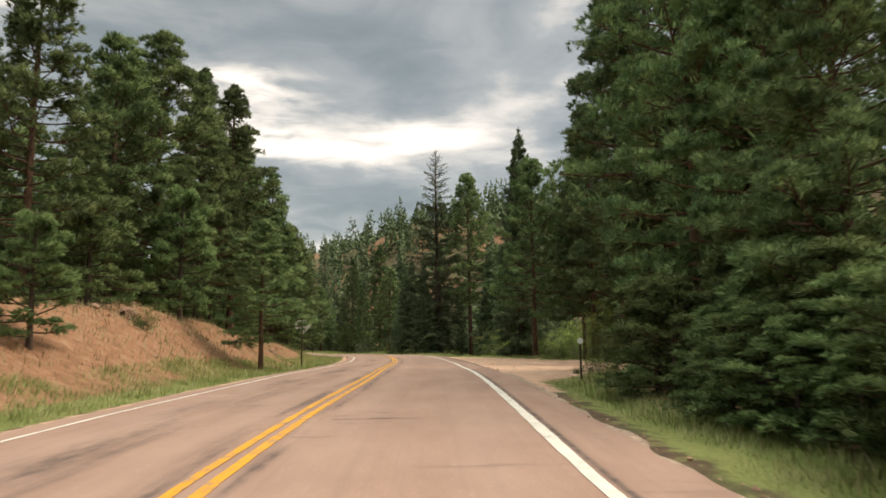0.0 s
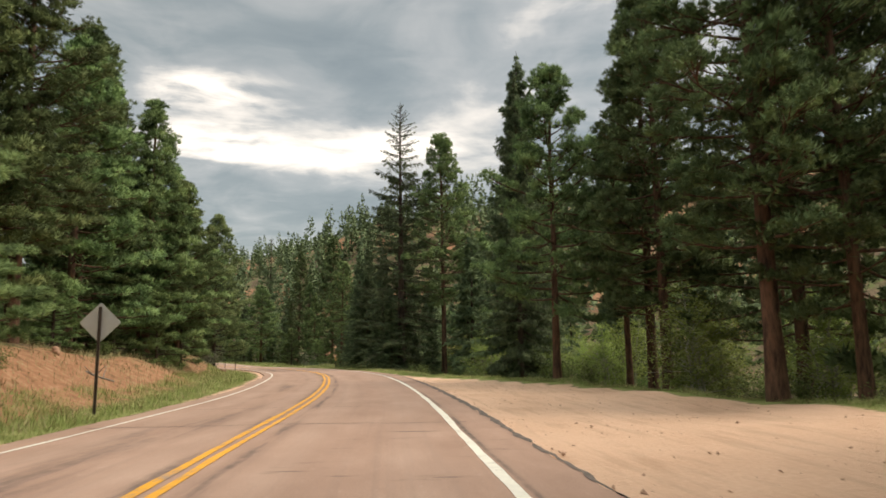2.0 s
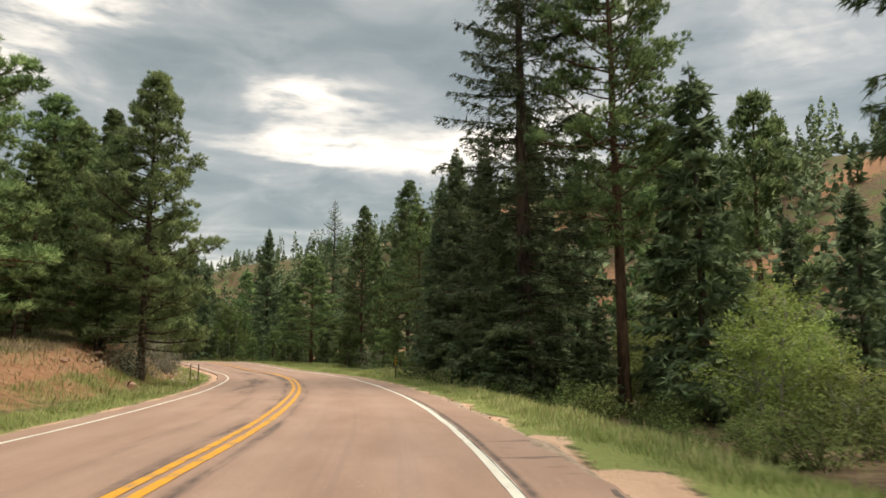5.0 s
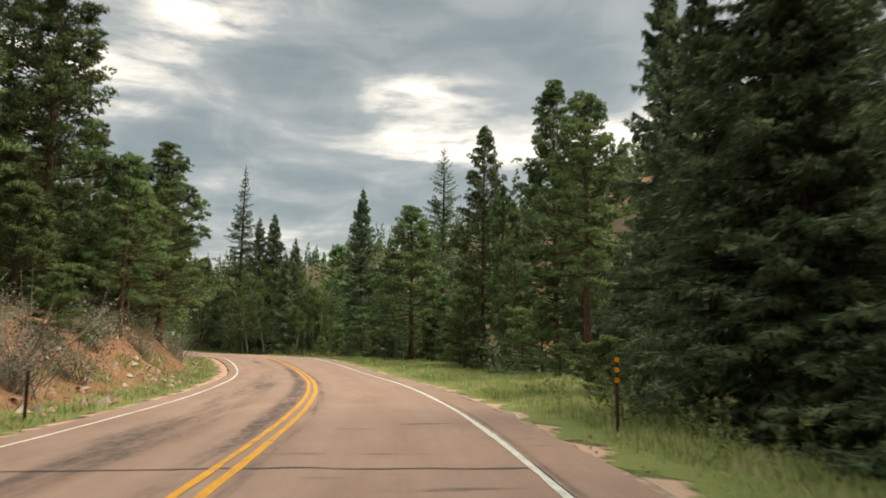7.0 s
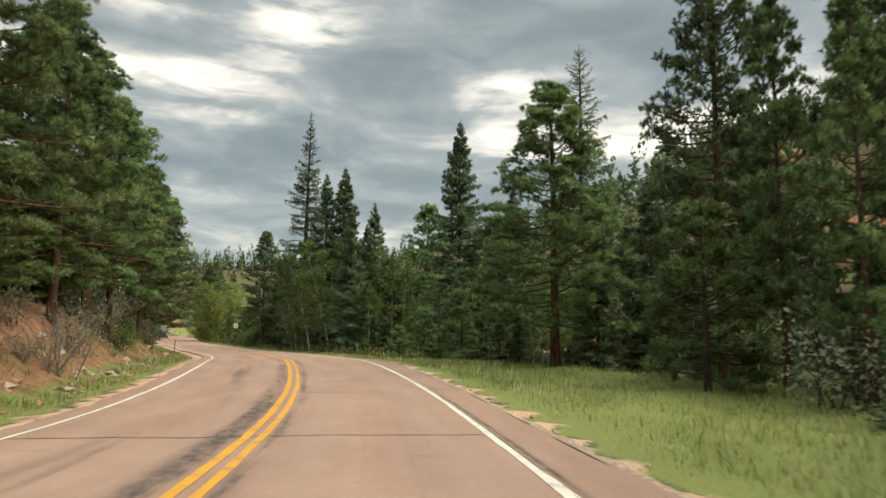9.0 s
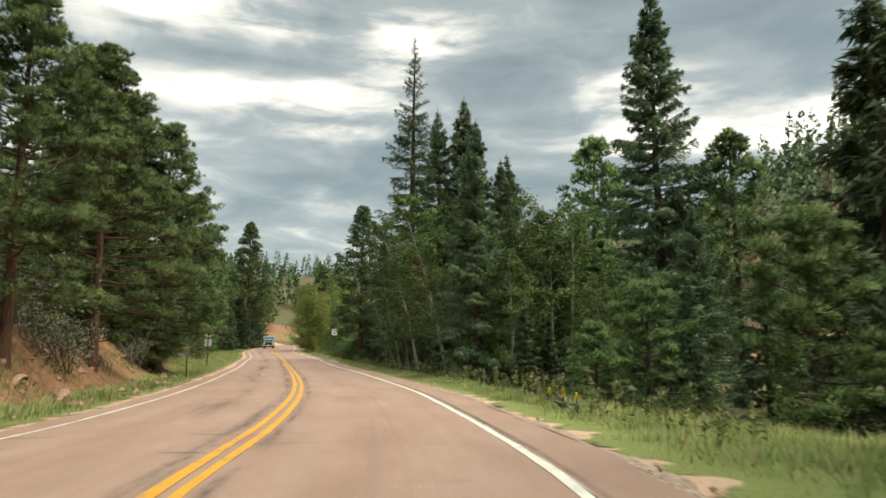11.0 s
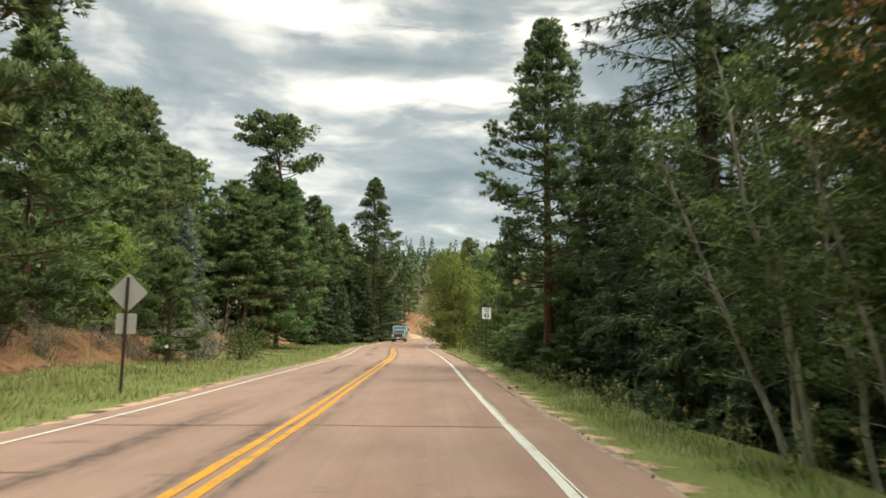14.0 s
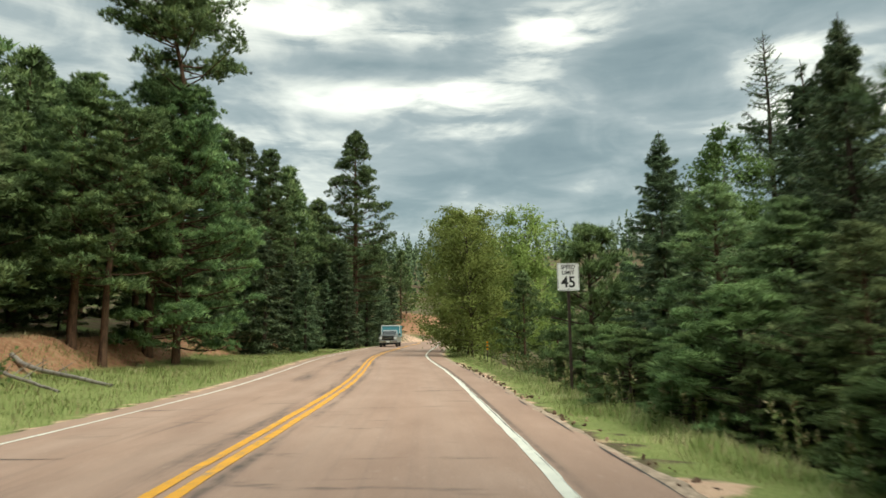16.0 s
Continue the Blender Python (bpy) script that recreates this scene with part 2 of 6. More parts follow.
# ---- materials ----
def material(name, rough=0.8, spec=0.3):
    m = bpy.data.materials.new(name)
    m.use_nodes = True
    t = m.node_tree
    b = t.nodes["Principled BSDF"]
    b.inputs["Roughness"].default_value = rough
    b.inputs["Specular IOR Level"].default_value = spec
    return m, t, b


def place_noise(t, scale, detail=4.0, rough=0.55, coords="Object", stretch=None):
    c = t.nodes.new("ShaderNodeTexCoord")
    n = node(t, "ShaderNodeTexNoise", Scale=scale, Detail=detail, Roughness=rough)
    src = c.outputs[coords]
    if stretch:
        mp = t.nodes.new("ShaderNodeMapping")
        mp.inputs["Scale"].default_value = stretch
        link(t, (src, mp.inputs[0]))
        src = mp.outputs[0]
    link(t, (src, n.inputs["Vector"]))
    return n.outputs[0]


def relief(t, b, value, strength=0.4, depth=0.02):
    n = t.nodes.new("ShaderNodeBump")
    n.inputs["Strength"].default_value, n.inputs["Distance"].default_value = strength, depth
    link(t, (value, n.inputs["Height"]), (n.outputs[0], b.inputs["Normal"]))


def plain(name, color, rough=0.6, spread=0.12, scale=6.0, metal=0.0, bump=0.15, spec=0.3):
    m, t, b = material(name, rough, spec)
    n = place_noise(t, scale, 6.0, 0.6)
    lo, hi = tuple(c * (1 - spread) for c in color), tuple(min(1, c * (1 + spread)) for c in color)
    link(t, (ramp(t, n, ((0.3, lo), (0.7, hi))), b.inputs["Base Color"]))
    b.inputs["Metallic"].default_value = metal
    relief(t, b, n, bump, 0.01)
    return m


def foliage(name, dark, light, tip, through=0.25):
    """Needles or leaves: colour by leaf, by clump and by plant, some light passing through."""
    m, t, b = material(name, 0.7, 0.08)
    geo, info = t.nodes.new("ShaderNodeNewGeometry"), t.nodes.new("ShaderNodeObjectInfo")
    # random tone by clump; its strong contrast also paints in shaded clumps, lit tips
    clump = place_noise(t, 1.15, 3.0)
    fac = maths(t, "ADD", maths(t, "MULTIPLY", geo.outputs["Random Per Island"], 0.16), maths(t, "SUBTRACT", maths(t, "MULTIPLY", clump, 2.6), 0.86))
    c = ramp(t, fac, ((0.0, dark), (0.55, light), (1.0, tip)))
    hsv = t.nodes.new("ShaderNodeHueSaturation")
    hue = maths(t, "ADD", maths(t, "MULTIPLY", info.outputs["Random"], 0.035), 0.4825)
    val = maths(t, "ADD", maths(t, "MULTIPLY", info.outputs["Random"], 0.5), 0.75)
    link(t, (hue, hsv.inputs["Hue"]), (val, hsv.inputs["Value"]), (c, hsv.inputs["Color"]), (hsv.outputs[0], b.inputs["Base Color"]))
    tr = t.nodes.new("ShaderNodeBsdfTranslucent")
    ms = t.nodes.new("ShaderNodeMixShader")
    ms.inputs[0].default_value = through
    out = t.nodes["Material Output"]
    link(t, (hsv.outputs[0], tr.inputs[0]), (b.outputs[0], ms.inputs[1]), (tr.outputs[0], ms.inputs[2]), (ms.outputs[0], out.inputs[0]))
    return m


def bark(name, dark, light, scale=7.0):
    m, t, b = material(name, 0.9, 0.15)
    n = place_noise(t, scale, 6.0, 0.65, stretch=(1, 1, 0.22))
    c = ramp(t, n, ((0.35, dark), (0.6, light)))
    link(t, (c, b.inputs["Base Color"]))
    relief(t, b, n, 0.7, 0.05)
    return m


PINE_NEEDLES = foliage("pine_needles", (0.060, 0.090, 0.042), (0.172, 0.245, 0.100), (0.300, 0.385, 0.160), 0.25)
SPRUCE_NEEDLES = foliage("spruce_needles", (0.048, 0.070, 0.039), (0.133, 0.182, 0.094), (0.255, 0.32, 0.165), 0.22)
BLUE_NEEDLES = foliage("blue_spruce_needles", (0.10, 0.135, 0.115), (0.21, 0.265, 0.225), (0.34, 0.41, 0.35), 0.2)
# darker copy of the pine needles: shade painted into the tallest crowns
SHADED_PINE_NEEDLES = foliage("shaded_pine_needles", (0.044, 0.064, 0.030), (0.128, 0.176, 0.074), (0.225, 0.285, 0.120), 0.2)
# lighter copy of the pine needles: light painted into the bank crowns
LIT_PINE_NEEDLES = foliage("lit_pine_needles", (0.082, 0.118, 0.052), (0.205, 0.268, 0.118), (0.32, 0.39, 0.18), 0.28)
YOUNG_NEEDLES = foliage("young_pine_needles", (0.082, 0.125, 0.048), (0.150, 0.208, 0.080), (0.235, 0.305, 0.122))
ASPEN_LEAVES = foliage("aspen_leaves", (0.060, 0.094, 0.030), (0.108, 0.155, 0.048), (0.190, 0.245, 0.088), 0.3)
LIME_LEAVES = foliage("pale_green_leaves", (0.14, 0.185, 0.05), (0.24, 0.305, 0.08), (0.36, 0.42, 0.135), 0.35)
BUSH_LEAVES = foliage("shrub_leaves", (0.070, 0.098, 0.034), (0.130, 0.172, 0.055), (0.22, 0.265, 0.095), 0.3)
GREY_LEAVES = foliage("sage_leaves", (0.15, 0.165, 0.115), (0.25, 0.265, 0.18), (0.34, 0.35, 0.25), 0.3)
DRY_LEAVES = foliage("dead_orange_leaves", (0.36, 0.17, 0.07), (0.50, 0.27, 0.12), (0.6, 0.36, 0.18), 0.3)
GRASS_BLADES = foliage("verge_grass_blades", (0.165, 0.200, 0.062), (0.255, 0.295, 0.100), (0.42, 0.40, 0.19), 0.4)
STRAW = foliage("dry_grass_stalks", (0.26, 0.22, 0.10), (0.38, 0.33, 0.165), (0.50, 0.45, 0.25), 0.25)
FLOWERS = foliage("yellow_flowers", (0.55, 0.42, 0.04), (0.68, 0.55, 0.06), (0.75, 0.64, 0.12), 0.3)
PINE_BARK = bark("ponderosa_bark", (0.045, 0.028, 0.021), (0.165, 0.095, 0.062))
DARK_BARK = bark("dark_bark", (0.035, 0.026, 0.022), (0.11, 0.08, 0.062))
GREY_BARK = bark("aspen_bark", (0.16, 0.15, 0.12), (0.42, 0.41, 0.35), 4.0)
DEAD_WOOD = bark("dead_grey_wood", (0.14, 0.12, 0.10), (0.34, 0.30, 0.26))

# the ground: cover masks come from the mesh (soil, grass, gravel)
GROUND, t, b = material("mountain_ground", 0.95, 0.1)
att = t.nodes.new("ShaderNodeAttribute")
att.attribute_name = "cover"
sep = t.nodes.new("ShaderNodeSeparateColor")
link(t, (att.outputs["Color"], sep.inputs[0]))
n1, n2, n3 = place_noise(t, 0.35, 5.0), place_noise(t, 2.6, 8.0, 0.62), place_noise(t, 14.0, 6.0, 0.7)
floor_c = ramp(t, n2, ((0.28, (0.075, 0.055, 0.038)), (0.5, (0.15, 0.105, 0.068)), (0.72, (0.23, 0.18, 0.105))))
floor_c = mix(t, ramp(t, n1, ((0.48, (0, 0, 0)), (0.6, (1, 1, 1)))), floor_c, ramp(t, n3, ((0.3, (0.07, 0.10, 0.03)), (0.7, (0.16, 0.19, 0.07)))))
soil_c = ramp(t, n2, ((0.25, (0.20, 0.105, 0.060)), (0.5, (0.355, 0.185, 0.105)), (0.75, (0.47, 0.295, 0.18))))
soil_c = mix(t, ramp(t, n3, ((0.62, (0, 0, 0)), (0.72, (0.7, 0.7, 0.7)))), soil_c, (0.50, 0.36, 0.24))
grass_c = ramp(t, n3, ((0.25, (0.17, 0.20, 0.062)), (0.55, (0.26, 0.29, 0.098)), (0.8, (0.38, 0.36, 0.17))))
gravel_c = ramp(t, n3, ((0.2, (0.50, 0.30, 0.20)), (0.55, (0.69, 0.45, 0.315)), (0.85, (0.77, 0.57, 0.43))))
gravel_c = mix(t, maths(t, "MULTIPLY", ramp(t, place_noise(t, 0.9, 5.0, 0.6, stretch=(2.2, 0.35, 1)), ((0.5, (0, 0, 0)), (0.66, (1, 1, 1)))), 0.55), gravel_c, (0.36, 0.215, 0.135))
gravel_c = mix(t, 0.4, gravel_c, ramp(t, n1, ((0.3, (0.62, 0.39, 0.26)), (0.7, (0.76, 0.53, 0.385)))))
edge = maths(t, "MULTIPLY", maths(t, "SUBTRACT", n2, 0.5), 1.1)


def masked(channel):
    v = maths(t, "ADD", channel, edge)
    return ramp(t, v, ((0.38, (0, 0, 0)), (0.58, (1, 1, 1))))


c = mix(t, masked(sep.outputs[0]), floor_c, soil_c)
c = mix(t, masked(sep.outputs[1]), c, grass_c)
c = mix(t, masked(sep.outputs[2]), c, gravel_c)
link(t, (c, b.inputs["Base Color"]))
relief(t, b, maths(t, "ADD", n3, maths(t, "MULTIPLY", n2, 2.0)), 0.6, 0.08)

# pink aggregate asphalt, worn in the wheel paths, tarred along the centre
ASPHALT, t, b = material("pink_asphalt", 0.88, 0.25)
uvn = t.nodes.new("ShaderNodeUVMap")
usep = t.nodes.new("ShaderNodeSeparateXYZ")
link(t, (uvn.outputs[0], usep.inputs[0]))
U, V = usep.outputs[0], usep.outputs[1]


def uv_noise(su, sv, detail=5.0, rough=0.6):
    mp = t.nodes.new("ShaderNodeMapping")
    mp.inputs["Scale"].default_value = (su, sv, 1)
    n = node(t, "ShaderNodeTexNoise", Scale=1.0, Detail=detail, Roughness=rough)
    link(t, (uvn.outputs[0], mp.inputs[0]), (mp.outputs[0], n.inputs["Vector"]))
    return n.outputs[0]


def band(center, width):
    d = maths(t, "DIVIDE", maths(t, "SUBTRACT", U, center), width)
    return maths(t, "EXPONENT", maths(t, "MULTIPLY", maths(t, "POWER", d, 2.0), -1.0))


grit, blot, streak, patch = uv_noise(38, 30, 5.0, 0.85), uv_noise(1.1, 0.35), uv_noise(4.0, 0.12), uv_noise(1.3, 0.10, 3.0)
c = ramp(t, blot, ((0.3, (0.345, 0.215, 0.158)), (0.55, (0.41, 0.262, 0.195)), (0.75, (0.46, 0.305, 0.232))))
c = mix(t, maths(t, "MULTIPLY", ramp(t, grit, ((0.3, (1, 1, 1)), (0.55, (0, 0, 0)))), 0.5), c, (0.20, 0.14, 0.12))
long_streak, chips = uv_noise(7.0, 0.05, 3.0), uv_noise(9.0, 5.0, 4.0, 0.7)
c = mix(t, maths(t, "MULTIPLY", ramp(t, long_streak, ((0.52, (0, 0, 0)), (0.72, (1, 1, 1)))), 0.2), c, (0.22, 0.155, 0.13))
c = mix(t, maths(t, "MULTIPLY", ramp(t, chips, ((0.60, (0, 0, 0)), (0.70, (1, 1, 1)))), 0.3), c, (0.56, 0.42, 0.34))
paths = maths(t, "ADD", maths(t, "ADD", band(0.85, 0.35), band(2.55, 0.35)), maths(t, "ADD", band(-0.85, 0.35), band(-2.55, 0.35)))
c = mix(t, maths(t, "MULTIPLY", maths(t, "MULTIPLY", paths, streak), 0.35), c, (0.48, 0.345, 0.275))
tar_l = maths(t, "MULTIPLY", band(-1.7, 0.45), ramp(t, patch, ((0.50, (0, 0, 0)), (0.68, (1, 1, 1)))))
tar_c = maths(t, "MULTIPLY", maths(t, "ADD", band(-0.35, 0.16), band(0.3, 0.10)), ramp(t, uv_noise(3.0, 0.25), ((0.40, (0, 0, 0)), (0.62, (1, 1, 1)))))
tar_r = maths(t, "MULTIPLY", band(3.55, 0.05), ramp(t, uv_noise(1.0, 0.06), ((0.4, (0, 0, 0)), (0.55, (1, 1, 1)))))


def stretch(a, b, soft=5.0):
    up = maths(t, "DIVIDE", maths(t, "SUBTRACT", V, a), soft, True)
    down = maths(t, "DIVIDE", maths(t, "SUBTRACT", b, V), soft, True)
    return maths(t, "MULTIPLY", up, down)


smear = maths(t, "MULTIPLY", maths(t, "MULTIPLY", band(-0.48, 0.20), stretch(152, 192)), ramp(t, uv_noise(2.2, 0.35), ((0.36, (0, 0, 0)), (0.52, (1, 1, 1)))))
smear_l = maths(t, "MULTIPLY", maths(t, "MULTIPLY", band(-2.0, 0.62), maths(t, "ADD", stretch(140, 180), maths(t, "MULTIPLY", stretch(58, 100), 0.6))), ramp(t, uv_noise(1.8, 0.22), ((0.42, (0, 0, 0)), (0.62, (1, 1, 1)))))
tar_l = maths(t, "ADD", tar_l, smear_l, True)
tar_c = maths(t, "ADD", tar_c, smear, True)
tar = maths(t, "ADD", maths(t, "ADD", maths(t, "MULTIPLY", tar_l, 0.8), maths(t, "MULTIPLY", tar_c, 0.9)), maths(t, "MULTIPLY", tar_r, 0.95), True)
tar = maths(t, "MULTIPLY", tar, ramp(t, uv_noise(6, 3), ((0.3, (0.35, 0.35, 0.35)), (0.6, (1, 1, 1)))))
c = mix(t, tar, c, (0.075, 0.062, 0.058))
smudge = maths(t, "MULTIPLY", ramp(t, uv_noise(0.55, 2.6, 4.0, 0.62), ((0.60, (0, 0, 0)), (0.67, (1, 1, 1)))), ramp(t, uv_noise(0.22, 0.09, 2.0), ((0.52, (0, 0, 0)), (0.60, (1, 1, 1)))))
c = mix(t, maths(t, "MULTIPLY", smudge, 0.62), c, (0.085, 0.068, 0.062))
link(t, (c, b.inputs["Base Color"]))
relief(t, b, grit, 0.35, 0.006)


def paint(name, color, worn):
    m, t, b = material(name, 0.6, 0.3)
    n, g = place_noise(t, 3.0, 6.0, 0.65), place_noise(t, 40.0, 3.0, 0.7)
    c = ramp(t, n, ((0.3, tuple(v * 0.8 for v in color)), (0.6, color)))
    mask = ramp(t, maths(t, "ADD", maths(t, "MULTIPLY", n, 0.5), maths(t, "MULTIPLY", g, 0.5)), ((worn, (1, 1, 1)), (worn + 0.06, (0, 0, 0))))
    link(t, (mix(t, mask, c, (0.33, 0.24, 0.20)), b.inputs["Base Color"]))
    relief(t, b, g, 0.3, 0.004)
    return m


YELLOW = paint("yellow_road_paint", (0.80, 0.37, 0.030), 0.40)
WHITE = paint("white_road_paint", (0.82, 0.775, 0.67), 0.36)
TAR = plain("sealing_tar", (0.075, 0.058, 0.052), 0.7, 0.3, 20)
SHOULDER = plain("shoulder_gravel", (0.39, 0.285, 0.21), 0.95, 0.5, 9.0, bump=0.6)
OLD_ASPHALT = plain("dark_patched_asphalt", (0.150, 0.118, 0.102), 0.9, 0.35, 5.0, bump=0.4)
ROCK = plain("red_granite", (0.42, 0.26, 0.18), 0.9, 0.35, 5.0, bump=0.8)
PALE_ROCK = plain("pale_granite", (0.50, 0.40, 0.32), 0.9, 0.3, 5.0, bump=0.8)
CLOD = plain("dark_earth", (0.13, 0.075, 0.048), 0.95, 0.35, 9.0, bump=0.8)
ALUMINIUM = plain("sign_aluminium", (0.62, 0.63, 0.62), 0.45, 0.06, 3.0, 0.6, 0.05)
SIGN_WHITE = plain("sign_white", (0.80, 0.80, 0.78), 0.45, 0.03, 3.0, bump=0.03)
SIGN_BLACK = plain("sign_black", (0.02, 0.02, 0.02), 0.5, 0.1, 3.0, bump=0.03)
STEEL = plain("galvanised_steel", (0.10, 0.075, 0.06), 0.6, 0.25, 9.0, 0.5)
ORANGE = plain("amber_reflector", (0.85, 0.33, 0.02), 0.25, 0.05, 9.0, bump=0.05, spec=0.6)


# ---- mesh helpers ----
def fast_mesh(name, co, faces, mats, smooth=False, index=None):
    """A mesh from arrays of corners and of faces with the same number of corners."""
    me = bpy.data.meshes.new(name)
    co, faces = np.asarray(co, np.float32), np.asarray(faces, np.int32)
    k = faces.shape[1]
    me.vertices.add(len(co))
    me.vertices.foreach_set("co", co.ravel())
    me.loops.add(faces.size)
    me.loops.foreach_set("vertex_index", faces.ravel())
    me.polygons.add(len(faces))
    me.polygons.foreach_set("loop_start", np.arange(0, faces.size, k, dtype=np.int32))
    me.polygons.foreach_set("use_smooth", np.full(len(faces), smooth))
    for m in mats:
        me.materials.append(m)
    if index is not None:
        me.polygons.foreach_set("material_index", np.asarray(index, np.int32))
    me.update(calc_edges=True)
    return me


def child(name, me, parent, label=""):
    ob = new(name, me)
    ob.parent = parent
    return tagged(ob, label) if label else ob


def part(name, bm, mat, parent, label=""):
    me = bpy.data.meshes.new(name)
    bm.to_mesh(me)
    bm.free()
    me.materials.append(mat)
    return child(name, me, parent, label)


def box(bm, size, at, bevel=0.0, turn=None):
    r = bmesh.ops.create_cube(bm, size=1.0, matrix=Matrix.Translation(at) @ (turn or Matrix()) @ Matrix.Diagonal((*size, 1)))
    if bevel:
        edges = {e for v in r["verts"] for e in v.link_edges}
        bmesh.ops.bevel(bm, geom=list(edges), offset=bevel, segments=2, affect="EDGES")
    return bm


def rod(bm, a, b, r1, r2=None, sides=10):
    a, b = Vector(a), Vector(b)
    d = b - a
    m = Matrix.Translation((a + b) / 2) @ d.to_track_quat("Z", "Y").to_matrix().to_4x4()
    bmesh.ops.create_cone(bm, cap_ends=True, segments=sides, radius1=r1, radius2=r1 if r2 is None else r2, depth=d.length, matrix=m)
    return bm


# ---- ground, road, turnout ----
def axis_steps(lo, hi, step, far):
    mid = np.arange(lo, hi + 0.01, step)
    grow = step * 1.18 ** np.arange(1, 60)
    out = np.cumsum(grow)
    out = out[out < far]
    return np.r_[lo - out[::-1], mid, hi + out]


GRID_X, GRID_Y = axis_steps(-135, 32, 0.85, 2600), axis_steps(-8, 240, 0.85, 2600)


def build_ground():
    gx, gy = GRID_X, GRID_Y
    X, Y = np.meshgrid(gx, gy)
    x, y = X.ravel(), Y.ravel()
    z, s, u, w, v, bank, toe, run, flat = ground(x, y, True)
    nx, ny = len(gx), len(gy)
    i = (np.arange(ny - 1)[:, None] * nx + np.arange(nx - 1)).ravel()
    faces = np.stack([i, i + 1, i + nx + 1, i + nx], 1)
    me = fast_mesh("ground", np.stack([x, y, z], 1), faces, [GROUND], True)
    left, right = u < 0, u > 0
    spread = 0.5 + 0.5 * wave(x, y, 5.0, 7)
    soil = np.where(left, ease((w - toe + 0.4) / 1.2) * (1 - ease((w - toe - run * 0.75) / 2.5)), 0)
    soil = soil * np.interp(s, (0, 90, 128, 140, 150, 244, 252, 270, 300, 375, 390), (1, 0.95, 0.5, 0.6, 1, 0.95, 0.6, 0.9, 1.0, 0.4, 0.8))
    soil = np.where(right & (v > 34), np.clip(0.25 + 0.75 * wave(x, y, 9, 8), 0, 1), soil)
    soil = np.where((np.hypot(x + 192, y - 292) < 14) & left, 1, soil)
    soil = np.where(right & (s < 80) & (v < 9), 0.5 * ease((v - 1.6) / 0.8), soil)
    grass = np.where(left, ease(w / 0.5) * (1 - ease((w - toe + 0.5) / 1.5)), ease(v / 0.5) * (1 - ease((v - flat - 0.5) / 3)))
    grass = np.where(right & (s < 80), grass * (1 - ease((v - 1.7) / 0.7)), grass)
    grass = np.clip(grass + np.where(left & (s < 135) & (bank > 0.6), 0.35 * spread, 0), 0, 1)
    gravel = np.where(right, ((v > -0.6) & (u < gravel_edge(s) + 0.2)).astype(float), 0)
    gravel = np.maximum(gravel, np.where(right, 0, 0.75 * (1 - ease(w / 1.2))))
    grass = grass * (1 - np.clip(gravel, 0, 1))
    a = me.attributes.new("cover", "FLOAT_COLOR", "POINT")
    a.data.foreach_set("color", np.stack([soil, grass, gravel, np.ones_like(soil)], 1).astype(np.float32).ravel())
    return tagged(new("ground", me), "red mountain soil with grassy verges, gravel and forest litter", "ground", kind="structure")


def ragged(ss, seed):
    """An uneven edge: bites and bulges of three sizes."""
    rng = np.random.default_rng(seed)
    total = 0 * ss
    for gap, size in ((7.0, 0.5), (1.6, 0.45), (0.4, 0.35)):
        knots = np.arange(ss[0] - gap, ss[-1] + 2 * gap, gap)
        total = total + size * np.interp(ss, knots + gap * 0.3 * rng.normal(size=len(knots)), np.clip(rng.normal(size=len(knots)), -2, 1.2))
    return total


def strip(name, s0, s1, u0, u1, lift, mat, step=1.0, cols=1, jag=0.0, seed=0):
    """A ribbon along the road from u0 to u1 metres right of the centre line, with UVs in metres."""
    ss = np.arange(s0, s1 + 0.01, step)
    n = len(ss)
    us = np.linspace(u0, u1, cols + 1) if not callable(u0) else None
    co, uv = [], []
    for k in range(cols + 1):
        if us is None:
            u = u0(ss) + (u1(ss) - u0(ss)) * k / cols
        else:
            u = np.full(n, us[k])
        if jag and k in (0, cols):
            u = u + (1 if k else -1) * jag * ragged(ss, int(abs(seed) * 100) + 7 * k)
        x, y, z = at_road(ss, u)
        co.append(np.stack([x, y, z + lift - 0.012 * np.abs(u) * 0.5], 1))
        uv.append(np.stack([u, ss], 1))
    co, uv = np.vstack(co), np.vstack(uv)
    i = (np.arange(cols)[:, None] * n + np.arange(n - 1)).ravel()
    faces = np.stack([i, i + n, i + n + 1, i + 1], 1)
    me = fast_mesh(name, co, faces, [mat], True)
    layer = me.uv_layers.new(name="UVMap")
    layer.data.foreach_set("uv", uv[faces.ravel()].astype(np.float32).ravel())
    return me


def sheet_height(x, y):
    """The height of the ground's sheet between its grid points."""
    i, j = np.searchsorted(GRID_X, x) - 1, np.searchsorted(GRID_Y, y) - 1
    fx, fy = (x - GRID_X[i]) / (GRID_X[i + 1] - GRID_X[i]), (y - GRID_Y[j]) / (GRID_Y[j + 1] - GRID_Y[j])
    z = [ground(GRID_X[i + a], GRID_Y[j + b]) for a, b in ((0, 0), (1, 0), (0, 1), (1, 1))]
    return (z[0] * (1 - fx) + z[1] * fx) * (1 - fy) + (z[2] * (1 - fx) + z[3] * fx) * fy


